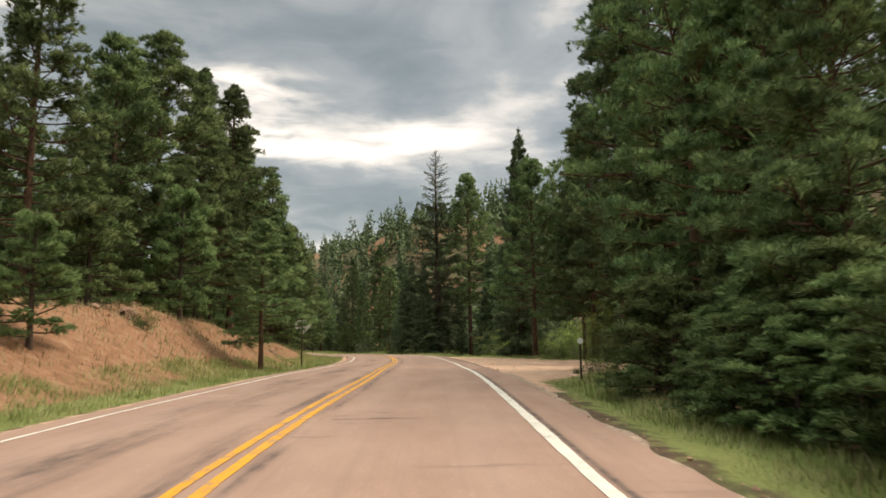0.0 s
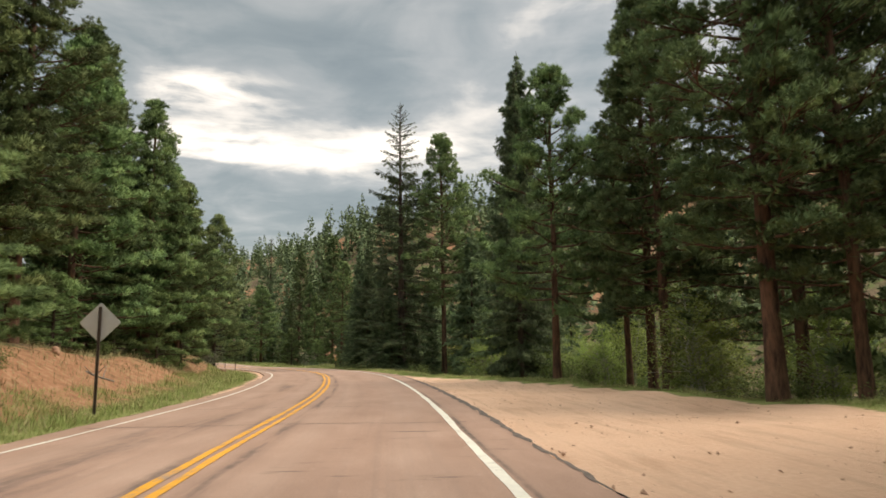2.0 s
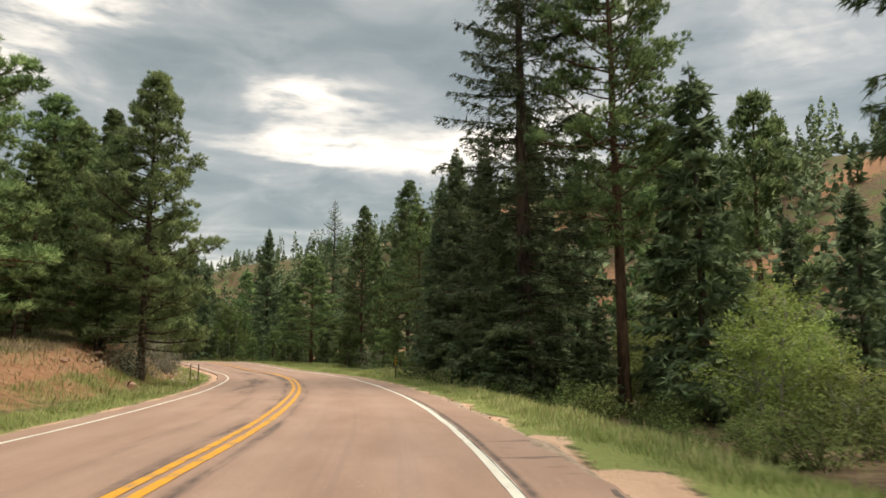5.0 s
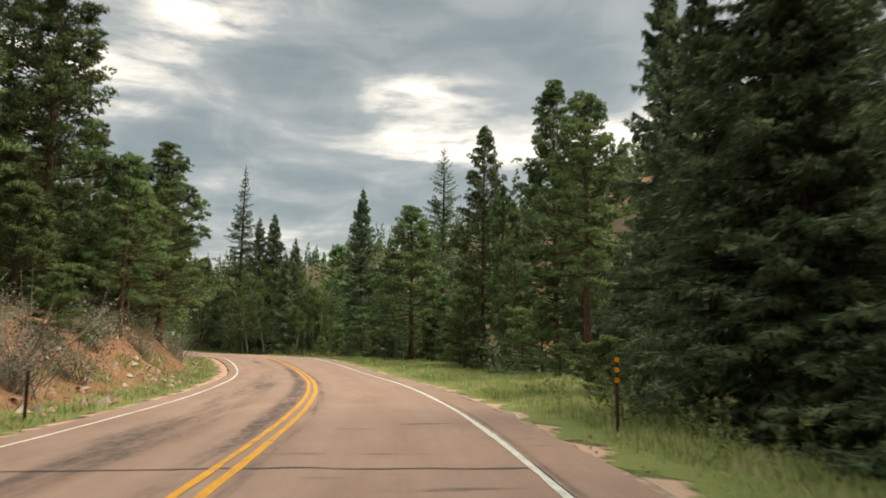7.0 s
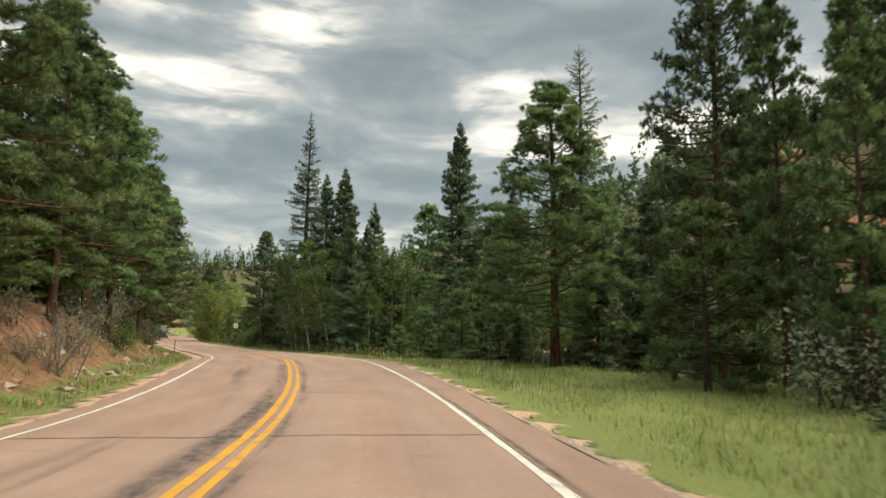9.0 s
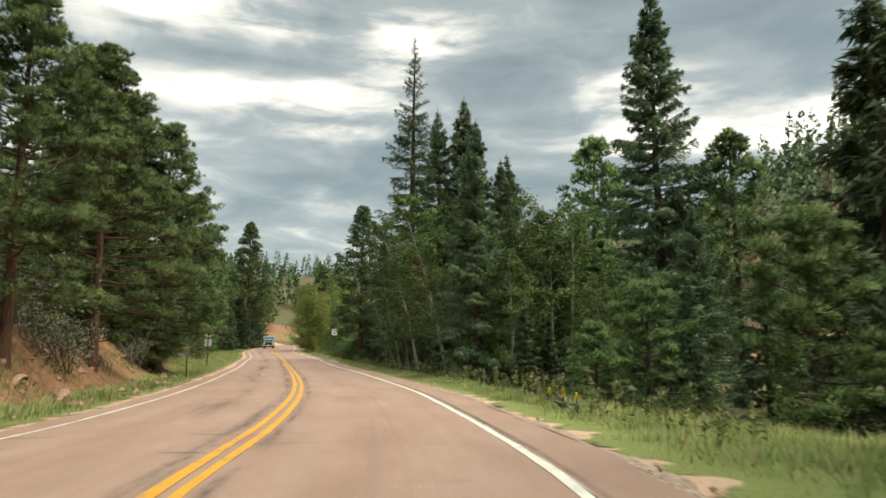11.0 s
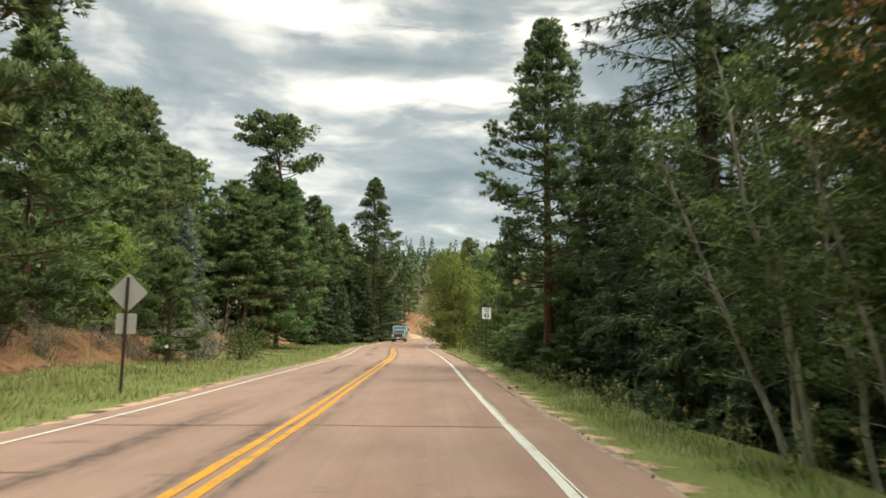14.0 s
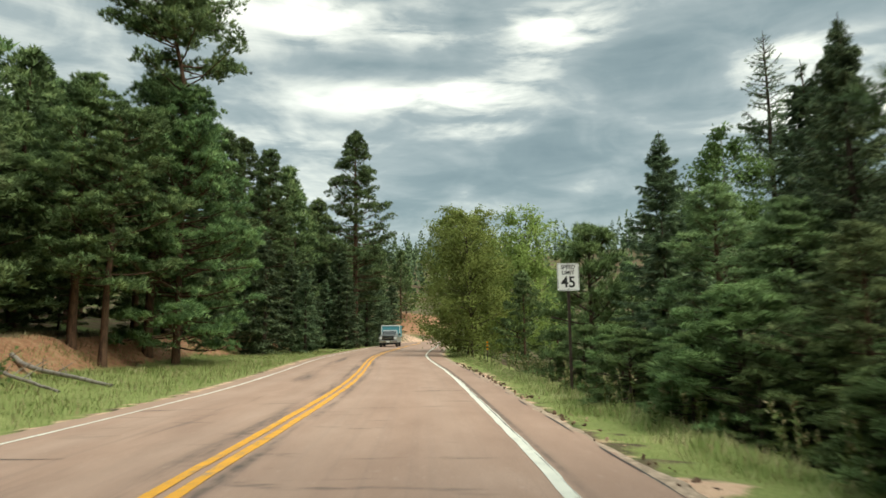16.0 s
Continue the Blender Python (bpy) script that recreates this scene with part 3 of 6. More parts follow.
def shoulder(s0, s1, seed):
    """Loose pale gravel between the asphalt and the grass, thin and broken at its outer edge."""
    ss = np.arange(s0, s1, 0.22)
    n, cols, rows = len(ss), 4, []
    outer = RIGHT_EDGE + 0.22 + 0.13 * ragged(ss, seed)
    for k in range(cols + 1):
        u = RIGHT_EDGE - 0.3 + (np.maximum(outer, RIGHT_EDGE - 0.05) - RIGHT_EDGE + 0.3) * k / cols
        x, y, _z = at_road(ss, u)
        rows.append(np.stack([x, y, sheet_height(x, y) + (0.03, 0.035, 0.035, 0.025, -0.03)[k]], 1))
    i = (np.arange(cols)[:, None] * n + np.arange(n - 1)).ravel()
    return fast_mesh("gravel_shoulder", np.vstack(rows), np.stack([i, i + n, i + n + 1, i + 1], 1), [SHOULDER], True)


def thick(me, depth):
    """Gives a ribbon a skirt, so that it has an edge of its own."""
    bm = bmesh.new()
    bm.from_mesh(me)
    edges = [e for e in bm.edges if e.is_boundary]
    for e in edges:
        e.smooth = False
    r = bmesh.ops.extrude_edge_only(bm, edges=edges)
    for v in r["geom"]:
        if isinstance(v, bmesh.types.BMVert):
            v.co.z -= depth
    bm.to_mesh(me)
    bm.free()
    return me


LENGTH = float(RS[-1])
ground_ob = build_ground()
road = tagged(new("road", thick(strip("road", 0, LENGTH, LEFT_EDGE + 0.05, RIGHT_EDGE - 0.1, 0.03, ASPHALT, 0.2, 8, 0.10), 0.12)),
              "pinkish worn two-lane asphalt road with tarred cracks", "road", kind="structure")
LINE_OFF = 3.345
for name, a, b2, m, lab in (("yellow_line", -0.175, -0.05, YELLOW, "yellow centre line"), ("yellow_line", 0.05, 0.175, YELLOW, "yellow centre line"),
                            ("white_line", -LINE_OFF - 0.045, -LINE_OFF + 0.045, WHITE, "white edge line"), ("white_line", LINE_OFF - 0.01, LINE_OFF + 0.135, WHITE, "white edge line")):
    shift = (lambda q: np.interp(q, (60, 82, 92, 112, 135, 150), (0, -0.06, -0.18, -0.18, -0.06, 0))) if name == "yellow_line" else (lambda q: 0 * q)
    child(name, strip(name, 0, LENGTH, lambda q, a=a, f=shift: a + f(q), lambda q, b2=b2, f=shift: b2 + f(q), 0.036, m, 0.25, 1, 0.016, a), road, lab)


for g0, g1 in ((40, 84), (123, 372)):
    tagged(new("gravel_shoulder", shoulder(g0, g1, g0)), "thin pale gravel shoulder along the asphalt edge", "road edge", kind="structure")
child("sealed_joint", strip("sealed_joint", 122, 372, LINE_OFF + 0.098, LINE_OFF + 0.118, 0.0375, TAR, 0.25, 1, 0.010, 5), road, "thin dark sealed joint along the edge line")


# ---- plants ----
def unit(v):
    return v / np.maximum(np.linalg.norm(v, axis=-1, keepdims=True), 1e-6)


def tube(path, radii, sides=6):
    """Corners and quads of a tapered tube round a path."""
    path = np.asarray(path, float)
    tan = unit(np.gradient(path, axis=0))
    ref = np.where(np.abs(tan[:, 2:3]) > 0.8, np.array([[1.0, 0, 0]]), np.array([[0, 0, 1.0]]))
    a = unit(np.cross(tan, ref))
    b = np.cross(tan, a)
    ang = np.arange(sides) / sides * 2 * np.pi
    ring = path[:, None] + np.asarray(radii)[:, None, None] * (np.cos(ang)[None, :, None] * a[:, None] + np.sin(ang)[None, :, None] * b[:, None])
    n = len(path)
    i = np.arange(n - 1)[:, None] * sides + np.arange(sides)
    j = np.arange(n - 1)[:, None] * sides + (np.arange(sides) + 1) % sides
    return ring.reshape(-1, 3), np.stack([i, j, j + sides, i + sides], -1).reshape(-1, 4)


class Wood:
    def __init__(self):
        self.co, self.faces, self.n = [], [], 0

    def add(self, path, radii, sides=6):
        co, f = tube(path, radii, sides)
        self.co.append(co)
        self.faces.append(f + self.n)
        self.n += len(co)

    def mesh(self, name, mat):
        return fast_mesh(name, np.vstack(self.co), np.vstack(self.faces), [mat], True)


def blades(rng, at, way, heart, length, width, spread=0.5, droop=0.0, soft=0.9):
    """Single pointed blades from each place along its way. Their shading leans away from the heart of the clump that they belong to."""
    n = len(at)
    d = unit(unit(way) + spread * rng.normal(size=(n, 3)))
    d[:, 2] -= droop * rng.random(n)
    d = unit(d)
    side = unit(np.cross(d, rng.normal(size=(n, 3))))
    ln = length * (0.65 + 0.6 * rng.random((n, 1)))
    w = width * (0.7 + 0.6 * rng.random((n, 1)))
    a, b, tip = at - side * w / 2, at + side * w / 2, at + d * ln
    out = unit(at + d * ln * 0.5 - heart + np.array([0, 0, 0.12]))
    face = unit(np.cross(b - a, tip - a))
    turn = (face * out).sum(1) < 0
    face[turn] *= -1
    a[turn], b[turn] = b[turn].copy(), a[turn].copy()
    normal = unit(out * soft + face * (1 - soft))
    return np.stack([a, b, tip], 1).reshape(-1, 3), np.repeat(normal, 3, 0)


def crown_mesh(name, sets, mat):
    co = np.vstack([s[0] for s in sets])
    me = fast_mesh(name, co, np.arange(len(co)).reshape(-1, 3), [mat], True)
    me.normals_split_custom_set_from_vertices(np.vstack([s[1] for s in sets]).tolist())
    return me


def leaves(rng, at, size, heart, soft=0.75):
    """Small broad leaves, one triangle each."""
    return blades(rng, at, rng.normal(size=at.shape) * np.array([1, 1, 0.6]), heart, size, size * 0.8, 0.1, 0.1, soft)


PROTO = {}


def thing(name, label, category, group, pieces):
    root = new(name)
    root.empty_display_size = 0.3
    for pname, me in pieces:
        child(pname, me, root)
    return tagged(root, label, category, group)


def limb_path(p0, az, length, tilt, curl, rng, n=5):
    u = np.linspace(0, 1, n)
    out = np.array([np.cos(az), np.sin(az), 0])
    side = np.array([-np.sin(az), np.cos(az), 0])
    e = tilt + curl * u
    r = np.cumsum(np.r_[0, np.cos(e[:-1])]) * length / (n - 1)
    h = np.cumsum(np.r_[0, np.sin(e[:-1])]) * length / (n - 1)
    wob = 0.07 * length * np.cumsum(rng.normal(size=n) * 0.5) * u
    return p0 + r[:, None] * out + h[:, None] * np.array([0, 0, 1.0]) + wob[:, None] * side


def along(path, u):
    return np.stack([np.interp(u, np.linspace(0, 1, len(path)), path[:, j]) for j in range(3)], 1)


def needle_pads(rng, centre, out, radius, tufts, needles, length, width, flat=0.62):
    """Cushions of needle tufts at the limbs' ends: tufts over the upper side of each cushion, needles spraying from each tuft."""
    n = len(centre)
    d = unit(rng.normal(size=(n * tufts, 3)))
    d[:, 2] = np.abs(d[:, 2]) * 1.05 - 0.32
    r = np.repeat(radius, tufts)[:, None]
    c = np.repeat(centre, tufts, 0)
    tuft = c + d * r * (0.45 + 0.55 * rng.random((n * tufts, 1)) ** 0.6) * np.array([1, 1, flat])
    lean = unit(unit(d) * 0.6 + np.repeat(out, tufts, 0) * 0.35 + np.array([0, 0, 0.5]))
    heart = tuft - unit(tuft - c + np.array([0, 0, 0.4]) * r) * (0.9 * length)
    at = np.repeat(tuft, needles, 0) + rng.normal(size=(n * tufts * needles, 3)) * length * 0.12
    return blades(rng, at, np.repeat(lean, needles, 0), np.repeat(heart, needles, 0), length, width, 0.62, 0.0, 0.85)


def pine_meshes(seed, H, base, spread, limbs, tufts, needles, tuft=0.24, wide=0.05, bend=0.012, taper=0.62, mat=None, trunk_mat=None, sparse=0.0, far=False, size=1.0):
    """A long-needled pine: trunk with rising limbs that fork, each fork ending in a cushion of needle tufts, with air between the limbs."""
    rng = np.random.default_rng(seed)
    wood = Wood()
    n = 12
    zz = np.linspace(0, H * 0.985, n)
    lean = np.cumsum(rng.normal(size=(n, 2)) * bend * H / n * 2.2, 0) * (zz / H)[:, None]
    trunk = np.c_[lean, zz]
    r0 = 0.0100 * H + 0.045
    rad = r0 * (1 - zz / H) ** 0.8 + 0.015
    rad[0] *= 1.3
    trunk[0, 2] = -0.4
    wood.add(trunk, rad, 9)
    centres, outs, radii, core_at, core_way = [], [], [], [], []
    lobe = rng.random(6) * 6.283
    for i in range(limbs):
        f = (i + 1.6 * rng.random()) / (limbs + 0.6)
        f = f ** 0.92
        z = H * (base + (0.965 - base) * f)
        az = i * 2.39996 + rng.normal() * 0.5
        prof = (1 - f) ** taper * (0.62 + 0.38 * min(1, f * 4.5))
        L = spread * prof * (0.66 + 0.44 * rng.random()) * (1 + 0.2 * np.sin(2 * az + lobe[int(f * 5.99)])) + 0.25
        if rng.random() < sparse:
            L *= 0.45
        p0 = np.array([np.interp(z, zz, trunk[:, 0]), np.interp(z, zz, trunk[:, 1]), z])
        tilt = radians(-12 + 46 * f + rng.normal() * 8)
        path = limb_path(p0, az, L, tilt, radians(16 + 22 * rng.random()), rng)
        if not far or i % 3 == 0:
            wood.add(path, np.linspace(0.016 + 0.011 * L, 0.010, 5), 4)
        nc = 2 + int(L / (0.62 * size) + rng.random())
        u = 0.42 + 0.58 * rng.random(nc) ** 0.8
        u[0] = 0.97
        fan = rng.normal(size=nc) * 0.5
        fan[0] *= 0.2
        out = np.stack([np.cos(az + fan), np.sin(az + fan), 0 * fan], 1)
        side = np.array([-np.sin(az), np.cos(az), 0])
        off = np.sign(rng.normal(size=(nc, 1))) * (0.12 + 0.34 * L * (1.08 - u)[:, None]) * (0.4 + 0.7 * rng.random((nc, 1)))
        off[0] = 0
        c = along(path, u) + off * side + out * 0.12 * size + np.array([0, 0, 1.0]) * (0.10 + 0.10 * rng.normal(size=(nc, 1))) * size
        if not far:
            for q in range(1, nc):
                root_u = along(path, np.array([max(0.15, u[q] - 0.16)]))[0]
                wood.add(np.array([root_u, c[q] - np.array([0, 0, 0.08])]), np.array([0.012 + 0.004 * L, 0.006]), 3)
        centres.append(c)
        outs.append(out)
        radii.append(size * (0.30 + 0.085 * np.sqrt(L)) * (0.75 + 0.5 * rng.random(nc)))
        kc = 8 if far else 18
        core_at.append(along(path, 0.05 + 0.75 * rng.random(kc)) + rng.normal(size=(kc, 3)) * 0.07 * L)
        core_way.append(np.repeat(out[:1], kc, 0) * 0.7 + np.array([0, 0, 0.25]) + rng.normal(size=(kc, 3)) * 0.6)
    centres.append(trunk[-1] + np.array([[0, 0, -0.05], [0.1, 0.05, -0.4], [-0.1, -0.08, -0.7]]) * size)
    outs.append(np.tile([0, 0, 1.0], (3, 1)))
    radii.append(np.array([0.22, 0.32, 0.38]) * size)
    sets = [needle_pads(rng, np.vstack(centres), np.vstack(outs), np.concatenate(radii), tufts, needles, tuft, wide)]
    ca = np.vstack(core_at)
    axis = np.c_[np.interp(ca[:, 2], zz, trunk[:, 0]), np.interp(ca[:, 2], zz, trunk[:, 1]), ca[:, 2] - 0.2]
    sets.append(blades(rng, ca, np.vstack(core_way), axis, 0.32 * size, (0.15 if far else 0.09) * size, 0.4, 0.0, 0.4))
    return [("trunk", wood.mesh("pine_trunk", trunk_mat or PINE_BARK)), ("crown", crown_mesh("pine_crown", sets, mat or PINE_NEEDLES))]


def spruce_meshes(seed, H, base, spread, limbs, per, mat, bare_top=0.0, sparse=0.0, power=0.85, blade=(0.26, 0.045), far=False, hang=1.0):
    """A cone of tiers: sagging limbs with side twigs that hang, feathered with needles. bare_top: how far down from the tip the limbs stand nearly bare."""
    rng = np.random.default_rng(seed)
    wood = Wood()
    zz = np.linspace(0, H, 10)
    trunk = np.c_[np.cumsum(rng.normal(size=(10, 2)) * 0.03, 0) * (zz / H)[:, None], zz]
    rad = (0.0105 * H + 0.05) * (1 - zz / H) ** 0.9 + 0.012
    trunk[0, 2] = -0.4
    wood.add(trunk, rad, 8)
    at, way, hearts, core_at, core_way = [], [], [], [], []
    tier = 7
    for i in range(limbs):
        f = ((i // tier) + 0.5 + 0.30 * rng.normal()) * tier / limbs
        f = float(np.clip(1 - (1 - np.clip(f, 0, 1)) ** 1.12, 0, 1))
        z = H * (base + (0.985 - base) * f)
        L = (spread * (1 - f) ** power * min(1, 0.5 + f * 4) + 0.07) * (0.62 + 0.5 * rng.random())
        az = i * 2.39996 + rng.normal() * 0.4
        p0 = np.array([np.interp(z, zz, trunk[:, 0]), np.interp(z, zz, trunk[:, 1]), z])
        path = limb_path(p0, az, L, radians(-12 + 46 * f**1.5 + rng.normal() * 6), radians(-18 * (1 - f) + 38 * rng.random()), rng)
        bare = f > 1 - bare_top * (0.75 + 0.25 * rng.random()) or rng.random() < sparse
        if not far or i % 4 == 0:
            wood.add(path, np.linspace((0.02 if bare else 0.012) + 0.008 * L, 0.007, 5), 4)
        k = max(8, int(per * (0.15 + 0.85 * L / spread)))
        if bare:
            k = max(6, int(k * 0.30))
        m = max(3, int(3 + L * (2.4 if far else 3.6)))
        tu = 0.12 + 0.86 * (np.arange(m) + rng.random(m)) / m
        hand = np.where(np.arange(m) % 2 == 0, 1.0, -1.0)
        side = np.array([-np.sin(az), np.cos(az), 0])
        out = np.array([np.cos(az), np.sin(az), 0.0])
        tl = (0.36 * L * (1.1 - tu) + 0.10) * (0.7 + 0.5 * rng.random(m)) * (0.45 if bare else 1.0)
        sag = (0.05 if bare else 0.30 * hang) * (0.4 + 0.8 * rng.random(m))
        tdir = unit(out * 0.62 + hand[:, None] * side * 0.8 - sag[:, None] * np.array([0, 0, 1.0]))
        j = rng.integers(0, m + max(1, m // 3), k)
        on_limb = j >= m
        j = np.where(on_limb, 0, j)
        q = rng.random((k, 1)) ** 0.8
        spine = np.where(on_limb[:, None], along(path, 0.2 + 0.8 * rng.random(k)), along(path, tu)[j] + tdir[j] * q * tl[j][:, None])
        d = np.where(on_limb[:, None], out[None], tdir[j])
        drop = rng.random((k, 1)) ** 2 * (0.02 if bare else 0.13 * hang)
        at.append(spine + rng.normal(size=(k, 3)) * 0.02 - drop * np.array([0, 0, 1]))
        way.append(d + 0.42 * rng.normal(size=(k, 3)) - drop * np.array([0, 0, 3.0]))
        hearts.append(spine - d * 0.10 - out * 0.05 - np.array([0, 0, 0.16]) + drop * np.array([0, 0, 1.2]))
        if not bare and L > 0.5:
            kc = 5 if far else 16
            core_at.append(along(path, 0.02 + 0.68 * rng.random(kc)) - rng.random((kc, 1)) * np.array([0, 0, 0.22]))
            core_way.append(np.repeat(out[None], kc, 0) * 0.8 + rng.normal(size=(kc, 3)) * 0.45)
    at = np.vstack(at)
    slim = np.clip((H - at[:, 2]) / (0.10 * H), 0.35, 1)[:, None]
    sets = [blades(rng, at, np.vstack(way), np.vstack(hearts), blade[0] * slim, blade[1] * slim, 0.2, 0.2, 0.85)]
    if core_at:
        ca = np.vstack(core_at)
        axis = np.c_[np.interp(ca[:, 2], zz, trunk[:, 0]), np.interp(ca[:, 2], zz, trunk[:, 1]), ca[:, 2] - 0.1]
        long, wide = (0.6, 0.2) if far else (0.34, 0.085)
        sets.append(blades(rng, ca, np.vstack(core_way), axis, long, wide, 0.35, 0.4, 0.4))
    return [("trunk", wood.mesh("spruce_trunk", DARK_BARK)), ("crown", crown_mesh("spruce_crown", sets, mat))]


def broadleaf_meshes(seed, H, base, spread, limbs, leaf_n, size, mat, trunk_mat, stems=1, dead=0.0, lean=0.0):
    """A light broadleaved tree: pale stems, rising limbs and twigs, and a loose crown of single leaves."""
    rng = np.random.default_rng(seed)
    wood = Wood()
    at, hearts = [], []
    for k in range(stems):
        off = rng.normal(size=2) * (0.35 if stems > 1 else 0)
        hh = H * (1 if k == 0 else 0.7 + 0.25 * rng.random())
        zz = np.linspace(0, hh, 9)
        way = rng.normal(size=2) * 0.07 + np.array([-lean, 0]) * (0.7 + 0.5 * rng.random())
        stem = np.c_[off + np.cumsum(rng.normal(size=(9, 2)) * 0.07, 0) + zz[:, None] * way, zz]
        stem[0, 2] = -0.3
        wood.add(stem, (0.0065 * hh + 0.022) * (1 - zz / hh) ** 0.8 + 0.008, 7)
        for i in range(limbs):
            f = (i + rng.random()) / limbs
            z = hh * (base + (0.96 - base) * f)
            p0 = np.array([np.interp(z, zz, stem[:, 0]), np.interp(z, zz, stem[:, 1]), z])
            L = spread * (0.45 + 0.55 * np.sin(np.pi * min(1, f * 0.8 + 0.2))) * (0.55 + 0.6 * rng.random())
            az = i * 2.39996 + rng.normal() * 0.6
            path = limb_path(p0, az, L, radians(18 + 28 * f + rng.normal() * 10), radians(18 * rng.normal()), rng)
            wood.add(path[::2], np.linspace(0.006 + 0.010 * L, 0.004, 3), 3)
            for q in range(4):
                u = 0.35 + 0.6 * rng.random()
                b = along(path, np.array([u]))[0]
                tw = limb_path(b, az + rng.normal() * 1.0, L * 0.45, radians(20 + 25 * rng.normal()), 0, rng, 4)
                if q < 2:
                    wood.add(tw[[0, 3]], np.array([0.007, 0.003]), 3)
                if rng.random() < dead:
                    continue
                m = max(2, int(leaf_n / (limbs * 4 * stems)))
                c = along(tw, rng.random(m))
                at.append(c + rng.normal(size=(m, 3)) * 0.11 * L * np.array([1, 1, 0.7]))
                hearts.append(np.repeat(tw[1:2] * 0.6 + p0 * 0.4 - np.array([[0, 0, 0.35]]), m, 0))
    return [("trunk", wood.mesh("broadleaf_trunk", trunk_mat)), ("crown", crown_mesh("broadleaf_crown", [leaves(rng, np.vstack(at), size, np.vstack(hearts))], mat))]


def bush_meshes(seed, H, wide, stems, leaf_n, size, mat, bare=False):
    rng = np.random.default_rng(seed)
    wood = Wood()
    at = []
    for i in range(stems):
        az, L = rng.random() * 6.283, H * (0.6 + 0.5 * rng.random())
        path = limb_path(np.array([rng.normal() * 0.16 * wide, rng.normal() * 0.16 * wide, -0.1]), az, L, radians(42 + 40 * rng.random()), radians(-30 * rng.random()), rng, 6)
        wood.add(path[[0, 2, 5]], np.array([0.016, 0.011, 0.004]), 3)
        for q in range(3):
            b = path[1 + rng.integers(0, 4)]
            tw = limb_path(b, az + rng.normal() * 1.1, L * 0.4, radians(35 + 25 * rng.normal()), 0, rng, 4)
            if q < 2:
                wood.add(tw[[0, 3]], np.array([0.007, 0.003]), 3)
            m = max(1, leaf_n // (stems * 3))
            at.append(along(tw, rng.random(m) ** 0.7) + rng.normal(size=(m, 3)) * 0.085 * H)
    pieces = [("branch_work", wood.mesh("bush_branch_work", DEAD_WOOD if bare else DARK_BARK))]
    if leaf_n:
        at = np.vstack(at)
        at[:, 2] = np.abs(at[:, 2])
        pieces.append(("foliage", crown_mesh("bush_foliage", [leaves(rng, at, size, at * np.array([0.35, 0.35, 0.2]))], mat)))
    return pieces


# kind: name, label, category, group, nominal height, makers of the variants
KINDS = {}
KINDS["pine"] = ("ponderosa_pine", "tall dark green ponderosa pine with reddish bark", "pine tree", "pines along the road", 16.0, [
    lambda: pine_meshes(1, 16, 0.07, 5.0, 88, 12, 11, taper=0.78),
    lambda: pine_meshes(2, 16, 0.22, 4.5, 78, 12, 11, bend=0.02, taper=0.72),
    lambda: pine_meshes(3, 16, 0.05, 5.3, 90, 12, 11, taper=0.85),
    lambda: pine_meshes(4, 16, 0.32, 4.3, 66, 12, 11, bend=0.025, sparse=0.15, taper=0.5),
    lambda: pine_meshes(5, 16, 0.10, 4.7, 84, 12, 11, taper=0.95),
    lambda: pine_meshes(6, 16, 0.15, 4.8, 74, 12, 11, sparse=0.18, taper=0.75)])
KINDS["near_pine"] = ("ponderosa_pine", "tall dark green ponderosa pine close to the road", "pine tree", "pines along the road", 16.0, [
    lambda: pine_meshes(51, 16, 0.16, 4.4, 88, 14, 18, 0.22, 0.030, taper=0.75),
    lambda: pine_meshes(52, 16, 0.22, 4.3, 74, 14, 18, 0.22, 0.030, taper=0.7, bend=0.02),
    lambda: pine_meshes(53, 16, 0.13, 4.8, 92, 14, 18, 0.22, 0.030, taper=0.85)])
# needle colour is lowered here to stand for the trees' shaded side
KINDS["tall_pine"] = ("ponderosa_pine", "very tall ponderosa pine with needles darkened as if shaded and a bare reddish lower trunk", "pine tree", "pines along the road", 22.0, [
    lambda: pine_meshes(57, 22, 0.20, 4.6, 124, 13, 15, 0.21, 0.034, taper=0.7, mat=SHADED_PINE_NEEDLES),
    lambda: pine_meshes(58, 22, 0.14, 5.0, 130, 13, 15, 0.21, 0.034, taper=0.75, mat=SHADED_PINE_NEEDLES)])
KINDS["creek_pine"] = ("ponderosa_pine", "tall ponderosa pine with a bare orange trunk by the creek", "pine tree", "pines along the road", 22.0, [
    lambda: pine_meshes(59, 22, 0.30, 4.7, 112, 13, 15, 0.21, 0.034, taper=0.6)])
KINDS["dense_pine"] = ("ponderosa_pine", "dense conical dark green pine with foliage down to the grass", "pine tree", "pines along the road", 16.0, [
    lambda: pine_meshes(63, 16, 0.05, 4.2, 124, 13, 15, 0.21, 0.034, taper=0.9)])
# needle colour is raised here in place of light on the stand
KINDS["bank_pine"] = ("ponderosa_pine", "olive green ponderosa pine on the red bank, needles lightened as if lit", "pine tree", "pines along the road", 16.0, [
    lambda: pine_meshes(61, 16, 0.10, 4.9, 112, 13, 13, 0.22, 0.036, taper=0.85, mat=LIT_PINE_NEEDLES, trunk_mat=DARK_BARK),
    lambda: pine_meshes(62, 16, 0.07, 4.8, 86, 12, 13, 0.22, 0.036, taper=0.75, mat=LIT_PINE_NEEDLES)])
